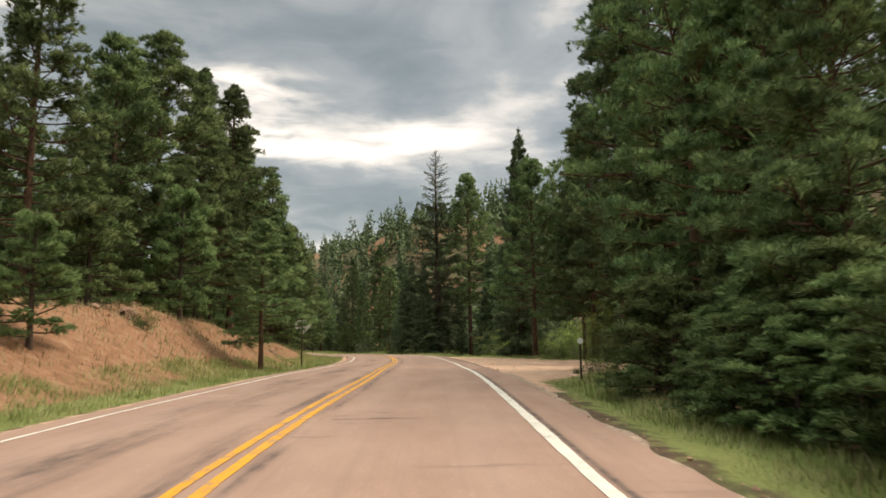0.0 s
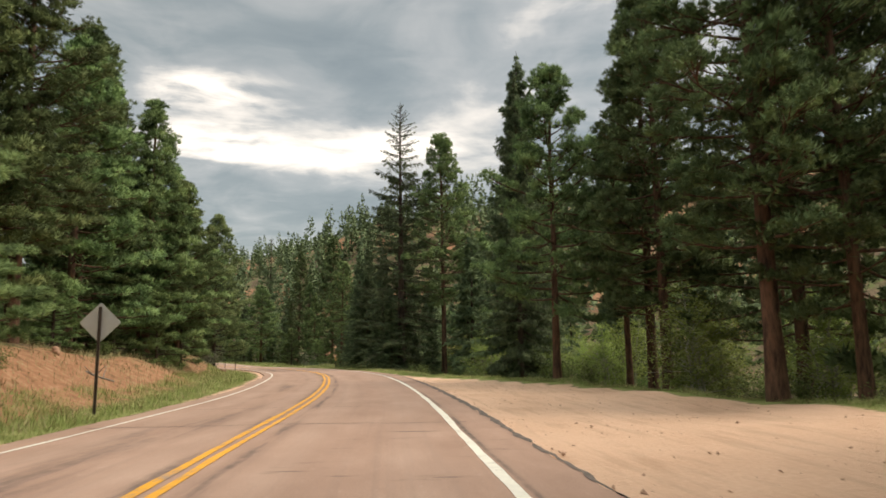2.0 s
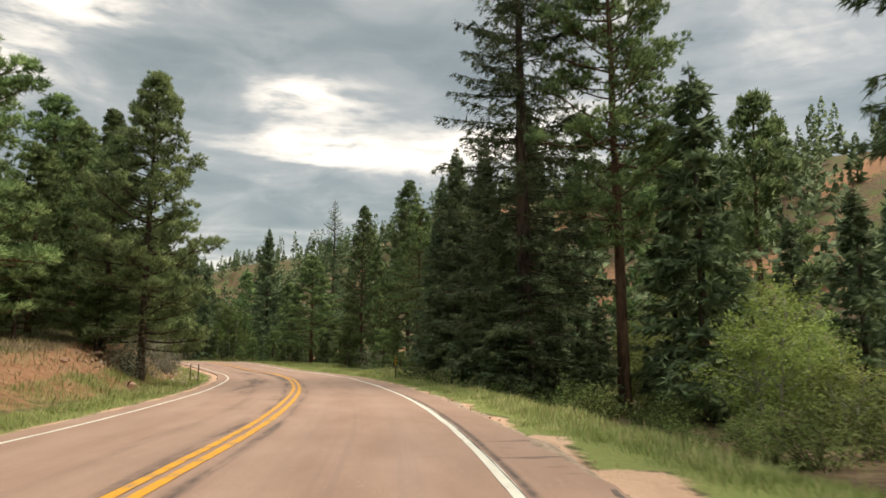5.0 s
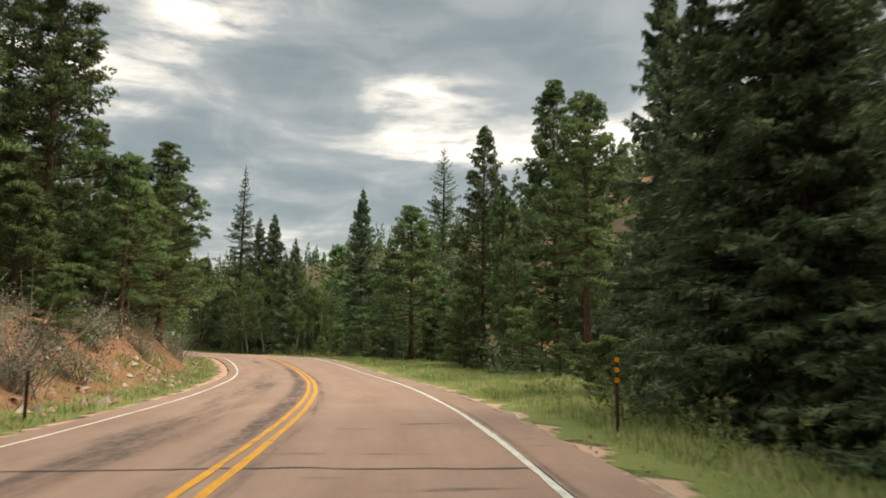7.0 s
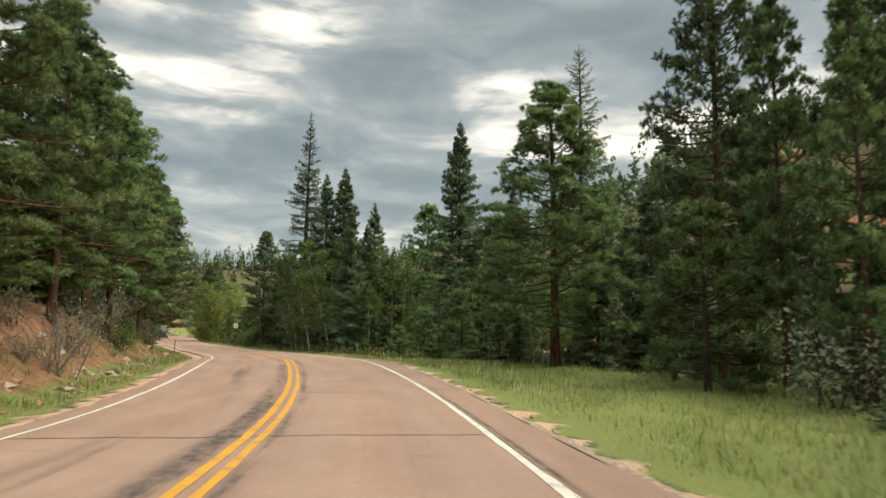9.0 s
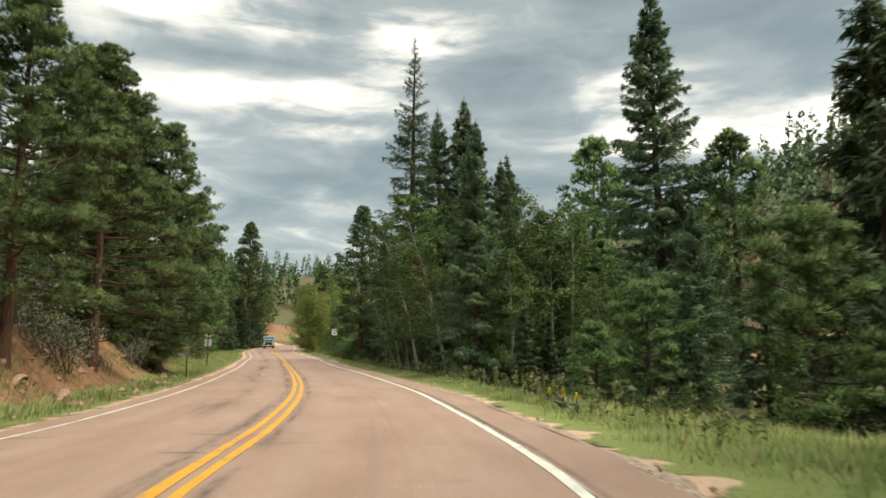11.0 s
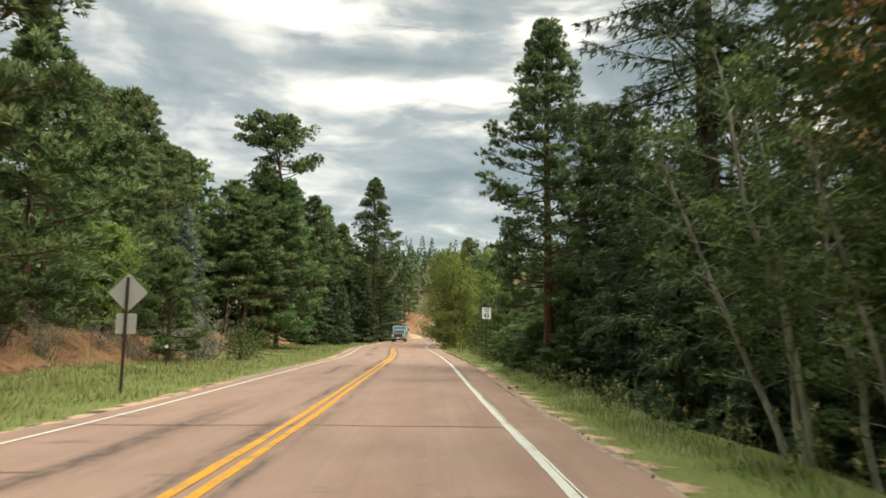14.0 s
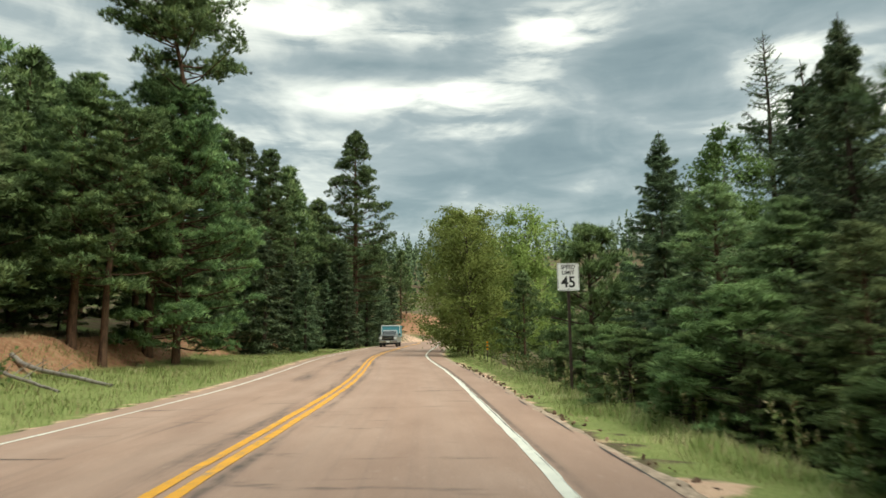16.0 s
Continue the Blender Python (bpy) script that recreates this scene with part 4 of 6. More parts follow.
KINDS["far_pine"] = ("ponderosa_pine", "dark green pine standing back in the wood", "pine tree", "pines in the wood", 15.0, [
    lambda: pine_meshes(7, 15, 0.08, 4.2, 62, 6, 9, 0.36, 0.12, far=True, size=1.15, taper=0.75),
    lambda: pine_meshes(8, 15, 0.16, 3.9, 56, 6, 9, 0.36, 0.12, far=True, size=1.15, taper=0.8),
    lambda: pine_meshes(9, 15, 0.05, 4.5, 64, 6, 9, 0.36, 0.12, far=True, size=1.15, taper=0.9)])
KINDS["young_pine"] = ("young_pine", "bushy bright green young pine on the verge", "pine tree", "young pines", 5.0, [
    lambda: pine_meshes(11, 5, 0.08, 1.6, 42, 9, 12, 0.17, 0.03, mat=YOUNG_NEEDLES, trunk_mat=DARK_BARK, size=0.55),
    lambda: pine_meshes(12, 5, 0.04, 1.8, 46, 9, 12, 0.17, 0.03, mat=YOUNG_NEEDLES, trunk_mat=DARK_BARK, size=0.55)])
KINDS["spruce"] = ("spruce_tree", "dark drooping conical spruce", "spruce tree", "spruces along the creek", 18.0, [
    lambda: spruce_meshes(21, 18, 0.03, 4.2, 252, 210, SPRUCE_NEEDLES, blade=(0.27, 0.07)),
    lambda: spruce_meshes(22, 18, 0.04, 3.8, 245, 210, SPRUCE_NEEDLES, power=0.75, blade=(0.27, 0.07)),
    lambda: spruce_meshes(23, 18, 0.02, 4.6, 252, 210, SPRUCE_NEEDLES, sparse=0.08, blade=(0.27, 0.07))])
KINDS["near_spruce"] = ("spruce_tree", "dark drooping conical spruce close to the road", "spruce tree", "spruces along the creek", 18.0, [
    lambda: spruce_meshes(54, 18, 0.02, 4.1, 252, 700, SPRUCE_NEEDLES, blade=(0.2, 0.043)),
    lambda: spruce_meshes(55, 18, 0.03, 3.7, 245, 700, SPRUCE_NEEDLES, power=0.75, blade=(0.2, 0.043)),
    lambda: spruce_meshes(56, 18, 0.03, 4.7, 224, 640, SPRUCE_NEEDLES, sparse=0.18, blade=(0.2, 0.043))])
KINDS["far_spruce"] = ("spruce_tree", "dark conical spruce standing back in the wood", "spruce tree", "spruces in the wood", 14.0, [
    lambda: spruce_meshes(27, 14, 0.03, 3.1, 119, 80, SPRUCE_NEEDLES, blade=(0.5, 0.16), far=True),
    lambda: spruce_meshes(28, 14, 0.03, 2.8, 119, 80, SPRUCE_NEEDLES, power=0.75, blade=(0.5, 0.16), far=True)])
KINDS["spruce_dead_top"] = ("spruce_tree", "spruce with a bare dying brown top", "spruce tree", "spruces along the creek", 24.0, [
    lambda: spruce_meshes(24, 24, 0.04, 3.9, 238, 420, SPRUCE_NEEDLES, bare_top=0.30, power=0.5, blade=(0.2, 0.042))])
KINDS["spruce_sparse"] = ("spruce_tree", "tall thin spruce with sparse bare limbs", "spruce tree", "spruces along the creek", 28.0, [
    lambda: spruce_meshes(25, 28, 0.03, 4.8, 266, 480, SPRUCE_NEEDLES, bare_top=0.30, sparse=0.25, blade=(0.22, 0.042))])
KINDS["blue_spruce"] = ("blue_spruce", "small silvery blue spruce above the verge", "spruce tree", "", 10.0, [
    lambda: spruce_meshes(26, 10, 0.03, 2.3, 154, 170, BLUE_NEEDLES, hang=0.4)])
KINDS["aspen"] = ("aspen_tree", "slender pale-barked aspen with loose green leaves", "aspen tree", "aspens beside the road", 9.0, [
    lambda: broadleaf_meshes(31, 9, 0.16, 2.0, 36, 12000, 0.115, ASPEN_LEAVES, GREY_BARK),
    lambda: broadleaf_meshes(32, 9, 0.22, 1.8, 30, 11000, 0.115, ASPEN_LEAVES, GREY_BARK, 2),
    lambda: broadleaf_meshes(33, 9, 0.12, 2.2, 34, 11000, 0.115, ASPEN_LEAVES, GREY_BARK, 1, 0.12)])
KINDS["leaning_aspen"] = ("aspen_tree", "leaning pale aspen stems with bare lower twigs", "aspen tree", "aspens beside the road", 9.0, [
    lambda: broadleaf_meshes(38, 9, 0.22, 2.0, 40, 12000, 0.115, ASPEN_LEAVES, GREY_BARK, 1, 0.15, 0.24),
    lambda: broadleaf_meshes(39, 9, 0.18, 1.7, 26, 11000, 0.11, ASPEN_LEAVES, GREY_BARK, 4, 0.25, 0.20)])
KINDS["dying_aspen"] = ("aspen_tree", "half-bare aspen with withered orange leaves", "aspen tree", "aspens beside the road", 9.0, [
    lambda: broadleaf_meshes(34, 9, 0.6, 1.3, 20, 1500, 0.12, DRY_LEAVES, DEAD_WOOD, 1, 0.4)])
KINDS["lime_tree"] = ("cottonwood_tree", "pale yellow-green leafy cottonwood at the road's bend", "leafy tree", "cottonwoods", 11.0, [
    lambda: broadleaf_meshes(36, 11, 0.04, 3.4, 44, 22000, 0.17, LIME_LEAVES, DARK_BARK, 2),
    lambda: broadleaf_meshes(37, 11, 0.03, 3.7, 46, 22000, 0.17, LIME_LEAVES, DARK_BARK, 2)])
KINDS["creek_willow"] = ("willow_tree", "bushy bright green willow beside the creek", "willow tree", "willows along the creek", 4.0, [
    lambda: broadleaf_meshes(44, 4, 0.03, 1.7, 26, 7000, 0.085, LIME_LEAVES, GREY_BARK, 3),
    lambda: broadleaf_meshes(45, 4, 0.03, 1.5, 24, 6500, 0.085, LIME_LEAVES, GREY_BARK, 4)])
KINDS["bush"] = ("shrub", "leafy green shrub at the forest edge", "shrub", "shrubs along the verge", 1.6, [
    lambda: bush_meshes(41, 1.6, 1.2, 16, 1500, 0.085, BUSH_LEAVES),
    lambda: bush_meshes(42, 1.6, 1.4, 17, 1600, 0.085, BUSH_LEAVES),
    lambda: bush_meshes(43, 1.6, 1.2, 16, 1400, 0.085, ASPEN_LEAVES)])
KINDS["sage"] = ("grey_shrub", "grey-green dusty shrub on the bank", "shrub", "grey shrubs", 1.6, [
    lambda: bush_meshes(44, 1.6, 1.4, 18, 1500, 0.07, GREY_LEAVES),
    lambda: bush_meshes(45, 1.6, 1.3, 20, 800, 0.065, GREY_LEAVES, True)])
KINDS["bare_bush"] = ("bare_shrub", "leafless grey branching shrub", "shrub", "grey shrubs", 2.2, [
    lambda: bush_meshes(46, 2.2, 1.5, 34, 0, 0.05, GREY_LEAVES, True)])
KINDS["juniper"] = ("juniper", "low spreading dark green juniper at the edge of the grass", "shrub", "junipers", 0.7, [
    lambda: bush_meshes(47, 0.7, 0.35, 34, 3000, 0.07, SPRUCE_NEEDLES),
    lambda: bush_meshes(48, 0.7, 0.4, 34, 3000, 0.07, SPRUCE_NEEDLES)])
COUNT = {}


def plant(kind, x, y, h, variant=None, turn=None, slim=1.0):
    name, label, category, group, nominal, makers = KINDS[kind]
    n = COUNT[kind] = COUNT.get(kind, 0) + 1
    v = (n * 7 // 3) % len(makers) if variant is None else variant % len(makers)
    s = h / nominal
    w = s**0.85 * slim * (0.92 + 0.16 * random.random())
    a = turn if turn is not None else random.random() * 360
    m = Matrix.LocRotScale((x, y, height(x, y) - 0.05), Euler((0, 0, radians(a))), (w, w, s))
    if (kind, v) not in PROTO:
        PROTO[kind, v] = thing(name, label, category, group, makers[v]())
        PROTO[kind, v].matrix_basis = m
        return PROTO[kind, v]
    src = PROTO[kind, v]
    keep = src.scale.copy()
    src.scale = (1, 1, 1)
    ob = copy_thing(src, m)
    src.scale = keep
    return ob


def planter(kind):
    def put(x, y, h, variant=None, slim=1.0):
        PLACED.append((x, y))
        s, u = to_road(x, y)
        if kind in ("pine", "spruce"):
            if (abs(u[0]) > (26 if kind == "spruce" else 17) or s[0] > 305 or h < 7) and variant is None:
                return plant("far_" + kind, x, y, h, None, None, slim)
            if kind == "pine" and h > 18 and -18 < u[0] < 22:
                return plant("tall_pine", x, y, h, None, None, slim)
            if -10 < u[0] < (26 if kind == "spruce" else 12.5):
                if variant is None and u[0] < 0:
                    variant = 2 * (len(PLACED) % 2)
                return plant("near_" + kind, x, y, h, 1 if variant == 3 else variant, None, slim)
            if variant is None and u[0] < 0 and kind == "pine":
                variant = 2 * (len(PLACED) % 3)
        return plant(kind, x, y, h, variant, None, slim)
    return put


PLACED = []
pine, young_pine, spruce, spruce_dead_top, spruce_sparse, blue_spruce, aspen, lime_tree, bush, sage, bare_bush, dying_aspen = (planter(k) for k in (
    "pine", "young_pine", "spruce", "spruce_dead_top", "spruce_sparse", "blue_spruce", "aspen", "lime_tree", "bush", "sage", "bare_bush", "dying_aspen"))


def umbrella_pine(x, y, h):
    """An old pine with a dense lower crown and a flat plate of foliage on a bent, bare leader."""
    rng = np.random.default_rng(77)
    pieces = pine_meshes(78, h * 0.74, 0.05, 5.6, 120, 12, 12, taper=0.5)
    wood = Wood()
    stem = np.array([[0, 0, h * 0.5], [0.2, 0.1, h * 0.62], [0.1, -0.1, h * 0.72], [-0.7, -0.5, h * 0.9], [-0.9, -0.6, h * 0.97]])
    wood.add(stem, np.array([0.17, 0.15, 0.13, 0.10, 0.05]), 8)
    centres, outs, radii = [], [], []
    for i in range(46):
        f = rng.random()
        p0 = along(stem[2:], np.array([f]))[0]
        az, L = i * 2.4 + rng.normal() * 0.3, (2.2 + 2.9 * rng.random()) * (1.25 - 0.7 * f)
        path = limb_path(p0, az, L, radians(4 + 22 * f), radians(15), rng)
        wood.add(path, np.linspace(0.06, 0.012, 5), 5)
        k = 7
        centres.append(along(path, 0.55 + 0.45 * rng.random(k)) + rng.normal(size=(k, 3)) * np.array([0.36, 0.36, 0.16]))
        outs.append(np.tile([np.cos(az), np.sin(az), 0.2], (k, 1)))
        radii.append(0.50 + 0.30 * rng.random(k))
    sets = [needle_pads(rng, np.vstack(centres), np.vstack(outs), np.concatenate(radii), 14, 12, 0.28, 0.06)]
    pieces += [("leader", wood.mesh("pine_leader", PINE_BARK)), ("top_crown", crown_mesh("pine_top_crown", sets, PINE_NEEDLES))]
    root = thing("ponderosa_pine", "old ponderosa pine with a flat umbrella-shaped top", "pine tree", "pines along the road", pieces)
    root.matrix_basis = pose(x, y, height(x, y) - 0.05, 0, 0, 20)
    PLACED.append((x, y))
    return root


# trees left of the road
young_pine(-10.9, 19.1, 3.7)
pine(-15.9, 27.1, 14.5)
pine(-16.9, 36.5, 15.8)
pine(-15.9, 39.9, 17.5)
pine(-15.9, 47.4, 18.8)
pine(-13.9, 48.4, 18.2)
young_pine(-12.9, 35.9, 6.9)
pine(-8.1, 33.5, 7.5, 1, 1.1)
pine(-22.4, 50.4, 20.8)
pine(-13.9, 68.3, 12.6)
pine(-15.1, 45.5, 16.8)
pine(-17.4, 61.4, 20.1)
pine(-16.8, 75.2, 14.9)
pine(-15.5, 65.9, 13.8)
pine(-17.9, 64.8, 18.8)
pine(-16.0, 57.6, 16.9)
pine(-19.3, 80.9, 13.1)
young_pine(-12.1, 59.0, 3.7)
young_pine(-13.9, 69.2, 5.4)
pine(-15.0, 65.7, 17.2)
pine(-24.2, 96.1, 12.3)
pine(-28.1, 99.2, 14.7)
pine(-31.3, 111.7, 18.8)
pine(-31.8, 121.3, 12.2, 2, 1.15)
pine(-35.3, 112.9, 17.3)
pine(-30.3, 116.4, 8.5)
pine(-38.7, 122.7, 12.8)
pine(-27.9, 112.9, 8.6, 4)
pine(-37.0, 128.3, 11.6)
pine(-47.1, 142.3, 10.5)
pine(-39.8, 132.1, 12.1)
pine(-42.6, 135.9, 11.1)
pine(-51.5, 147.4, 12.2)
pine(-39.9, 129.4, 11.6)
pine(-59.7, 156.0, 13.7)
pine(-61.5, 154.9, 13.8)
pine(-62.1, 152.5, 15.3)
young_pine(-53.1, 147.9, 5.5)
pine(-76.1, 164.9, 17.7)
plant("bank_pine", -114.8, 182.4, 20.4, 1, 70)
plant("bank_pine", -108.9, 183.9, 18.9, 0, 20)
plant("bank_pine", -103.9, 184.4, 14.0, 1, 200)
lime_tree(-91.6, 175.8, 5.6)
plant("bank_pine", -98.6, 180.6, 12.0, 0, 150)
pine(-130.5, 190.1, 25.4)
plant("bank_pine", -116.0, 188.7, 17.7, 0, 310)
pine(-129.7, 199.0, 19.4)
pine(-122.9, 184.2, 23.8)
young_pine(-89.3, 178.5, 6.1)
blue_spruce(-100.5, 184.4, 9.7)
umbrella_pine(-112.3, 199.6, 22.9)
pine(-139.7, 224.4, 19.7)
pine(-156.9, 241.2, 20.2)
pine(-137.3, 232.9, 26.7, 3, 1.15)
pine(-165.7, 253.7, 9.3)
pine(-114.4, 198.8, 17.6, 1, 1.2)
pine(-119.3, 199.9, 15.2, 1, 1.2)
pine(-135.2, 219.5, 20.2, 2, 1.1)
pine(-128.8, 211.1, 18.8, 1, 1.2)
pine(-147.1, 230.8, 19.4)
pine(-157.2, 241.5, 19.0)
pine(-120.8, 193.1, 17.9)
pine(-137.9, 199.0, 20.7)
pine(-141.7, 233.8, 10.2)
pine(-120.7, 187.5, 22.6)
pine(-136.8, 197.8, 22.0)
plant("bank_pine", -17.2, 90.8, 15.6, 0, 30, 1.0)
plant("bank_pine", -19.6, 91.6, 11.0, 1, 120, 1.0)
pine(-110.8, 193.4, 14.5, 1, 1.2)
pine(-109.8, 194.6, 14.1, 3, 1.1)
pine(-138.7, 218.9, 21.3, 2, 1.2)
pine(-131.8, 210.0, 19.9, 0, 1.2)

# low conifers round the far bend
for fx, fy, fh in ((-135.8, 229.2, 12.0), (-141.3, 237.9, 12.0), (-131.9, 227.4, 8.6), (-164.6, 260.2, 10.8), (-178.4, 275.0, 12.0), (-149.2, 247.3, 7.6), (-172.0, 268.0, 9.5), (-155.6, 252.6, 9.0)):
    PLACED.append((fx, fy))
    plant("far_spruce", fx, fy, fh, None, None, 1.35)

# trees right of the road
pine(9.1, 26.8, 19.0, 1)
pine(11.1, 25.8, 18.1, 1)
pine(8.1, 15.6, 13.0)
pine(7.0, 11.2, 9.6)
pine(13.1, 27.6, 15.4)
pine(11.7, 23.0, 13.1)
young_pine(7.5, 22.2, 4.2)
young_pine(10.1, 25.3, 1.9)
pine(13.3, 55.7, 22.1)
pine(8.5, 56.0, 16.7, 3)
pine(13.2, 58.9, 15.0, 3)
pine(12.5, 51.8, 20.9, 3)
pine(16.8, 48.5, 22.1, 1)
pine(18.0, 41.9, 18.4)
spruce(9.7, 70.8, 25.3, 1, 0.8)
spruce_dead_top(1.1, 92.2, 29.6, None, 1.12)
pine(10.9, 105.1, 17.9)
spruce(8.9, 68.0, 22.4, 0, 0.72)
spruce(1.6, 96.3, 17.5, 1, 0.9)
plant("creek_pine", 5.3, 90.0, 25.4, 0, 200, 0.95)
spruce(-0.8, 95.4, 14.5, 0, 0.9)
spruce(-2.6, 101.2, 14.0)
pine(22.6, 119.1, 25.7)
spruce(0.1, 91.0, 9.5, 1, 0.95)
spruce(-2.6, 99.5, 15.0)
spruce(-3.9, 101.3, 10.8, 1, 0.75)
spruce(-2.6, 98.8, 11.4, 1, 0.8)
spruce(-1.3, 100.5, 12.5)
spruce(-4.0, 108.6, 16.5, 0, 0.8)
plant("tall_pine", -9.6, 134.6, 22.5, 1, 60, 0.88)
pine(-15.3, 137.0, 18.9, None, 0.75)
plant("creek_pine", -7.1, 121.5, 15.5, 0, 20, 1.0)
pine(-7.7, 133.3, 17.0, 3, 0.6)
young_pine(-9.6, 123.3, 4.1)
young_pine(-11.1, 127.1, 4.0)
spruce_dead_top(-25.2, 165.6, 26.7)
pine(-22.2, 141.6, 13.2, 2, 1.25)
spruce(-20.3, 141.6, 6.8)
spruce(-24.1, 142.5, 2.6)
spruce(-37.4, 170.6, 23.5, 0, 0.95)
spruce_sparse(-61.5, 181.9, 31.0, 0, 1.15)
spruce(-53.8, 177.7, 22.2)
spruce(-56.2, 177.8, 21.8)
spruce(-54.1, 185.6, 19.8)
young_pine(-15.8, 133.0, 5.6)
young_pine(-16.9, 136.5, 4.4)
pine(-13.5, 135.1, 13.4, 5, 0.55)
pine(-12.0, 130.7, 11.5, 4, 0.65)
young_pine(-28.9, 147.9, 4.4)
young_pine(-33.5, 153.2, 4.2)
aspen(-61.5, 182.8, 12.2)
aspen(-54.3, 177.2, 13.8)
aspen(-40.2, 163.2, 9.7)
aspen(-48.6, 173.0, 11.7)
spruce(-43.2, 160.5, 12.6, 0, 0.88)
aspen(-41.6, 166.0, 9.6)
aspen(-41.4, 164.4, 8.7)
aspen(-43.0, 166.0, 10.8)
pine(-43.0, 176.0, 16.6)
plant("tall_pine", -70.0, 185.7, 15.8, 0, 40, 1.18)
plant("dense_pine", -68.6, 187.8, 12.8, 0, 190, 0.95)
spruce(-64.0, 183.8, 9.5, 0, 0.9)
spruce(-45.0, 166.6, 13.3, 1, 0.75)
pine(-39.6, 166.9, 8.3)
aspen(-41.4, 160.2, 6.4)
pine(-33.6, 170.8, 14.1)
spruce(-33.6, 160.8, 8.4)
young_pine(-34.4, 151.3, 2.4)
spruce(-61.6, 180.8, 8.6, 1, 0.9)
spruce(-66.8, 186.6, 12.7)
spruce(-68.9, 185.8, 5.4)
young_pine(-86.4, 203.4, 6.2)
spruce(-82.5, 201.7, 9.3, 1, 1.05)
spruce_dead_top(-83.8, 216.1, 17.9)
aspen(-82.6, 207.2, 10.4)
spruce(-76.4, 198.0, 9.7)
spruce(-75.5, 194.3, 8.2)
lime_tree(-110.3, 222.2, 11.5)
lime_tree(-103.5, 215.5, 9.6)
lime_tree(-109.0, 228.1, 12.6)
pine(-97.4, 213.7, 6.2)
pine(-146.7, 266.1, 21.8)
pine(7.6, 19.2, 16.2, 1)
pine(10.1, 17.4, 14.5, 1)
pine(14.1, 29.9, 20.2)
young_pine(6.4, 17.4, 3.5)
young_pine(6.1, 13.1, 3.8)
young_pine(6.3, 11.2, 4.2)
pine(12.0, 42.1, 24.1)
pine(13.8, 40.6, 20.5, None, 0.85)
plant("leaning_aspen", -53.4, 170.9, 10.4, 0, 45)
plant("leaning_aspen", -49.6, 168.3, 11.2, 0, 60)
spruce(-47.1, 167.3, 13.0, 1, 0.75)


def scatter(kind, count, s_range, u_range, h_range, apart, seed, slim=1.0):
    """More of the wood behind, where the named trees leave room."""
    rng = np.random.default_rng(seed)
    done = 0
    for _ in range(count * 12):
        if done >= count:
            return
        s, u = rng.uniform(*s_range), rng.uniform(*u_range)
        x, y, _z = at_road(s, u)
        x, y = float(x), float(y)
        if PLACED and min((x - a) ** 2 + (y - b) ** 2 for a, b in PLACED) < apart**2:
            continue
        PLACED.append((x, y))
        plant(kind, x, y, rng.uniform(*h_range), None, None, slim)
        done += 1


scatter("far_pine", 30, (78, 150), (-40, -13), (9, 14), 3.4, 1)
scatter("far_pine", 40, (150, 238), (-36, -12), (7, 12), 3.3, 2)
scatter("far_pine", 56, (238, 400), (-40, -14), (10, 17), 3.2, 3, 1.25)
scatter("far_pine", 14, (50, 145), (30, 50), (11, 16), 4.0, 4)
scatter("far_spruce", 34, (125, 200), (15, 44), (9, 15), 3.8, 5)
scatter("far_spruce", 36, (200, 300), (13, 42), (8, 13), 3.8, 6)
scatter("aspen", 20, (195, 290), (9.5, 20), (5, 8.5), 2.6, 7)
scatter("far_pine", 20, (310, 425), (11, 34), (6, 9.5), 4.0, 8)
scatter("far_pine", 14, (385, 430), (-34, -14), (11, 16), 4.0, 9)
scatter("far_spruce", 30, (318, 385), (-16, -6.8), (6, 12), 2.2, 25, 1.15)
scatter("far_spruce", 16, (345, 400), (7.5, 16), (5, 9), 2.4, 26, 1.1)
scatter("young_pine", 26, (61, 75), (6.5, 7.6), (1.2, 2.8), 0.6, 24, 1.3)
scatter("far_pine", 8, (60, 68), (7.4, 11), (3.0, 6.0), 1.2, 21)
scatter("creek_willow", 20, (92, 140), (14.5, 24), (2.4, 4.6), 2.0, 37, 1.2)
scatter("creek_willow", 12, (134, 160), (13.5, 24), (2.6, 6.0), 2.0, 38, 1.2)
scatter("bush", 20, (96, 132), (14.0, 22), (1.0, 2.4), 1.4, 12)
scatter("bush", 26, (132, 158), (8.6, 14), (0.6, 1.6), 1.1, 13)
scatter("far_spruce", 12, (146, 158), (9.2, 13), (3.0, 6.0), 1.3, 22)
scatter("bush", 34, (166, 208), (15.5, 26), (1.0, 2.4), 1.4, 14)
scatter("far_spruce", 22, (166, 208), (16, 30), (2.0, 5.0), 1.8, 27, 1.1)
scatter("bush", 16, (205, 300), (8.2, 11.5), (0.6, 1.5), 0.9, 15)
scatter("far_spruce", 44, (210, 284), (8.2, 12), (2.2, 5.5), 1.25, 23)
scatter("young_pine", 26, (262, 286), (6.5, 8.0), (1.0, 2.4), 0.7, 36, 1.4)
scatter("young_pine", 16, (163, 177), (11.0, 16), (1.4, 3.0), 1.0, 39, 1.3)
plant("bank_pine", -78.4, 195.8, 5.4, 1, 10, 1.15)
plant("bank_pine", -74.9, 191.8, 3.6, 1, 190, 1.3)
pine(-72.2, 189.6, 4.2, 0, 1.2)
spruce(-71.2, 188.2, 5.0, 1, 1.1)
plant("bank_pine", -76.3, 193.6, 4.6, 0, 100, 1.2)
for jx, jy, jh in ((-11.9, 125.9, 0.75), (-11.0, 125.7, 0.8), (-10.0, 125.6, 0.8), (-9.0, 125.3, 0.8), (-8.1, 124.6, 0.75), (-7.4, 123.6, 0.7)):
    plant("juniper", jx, jy, jh, None, None, 2.2)
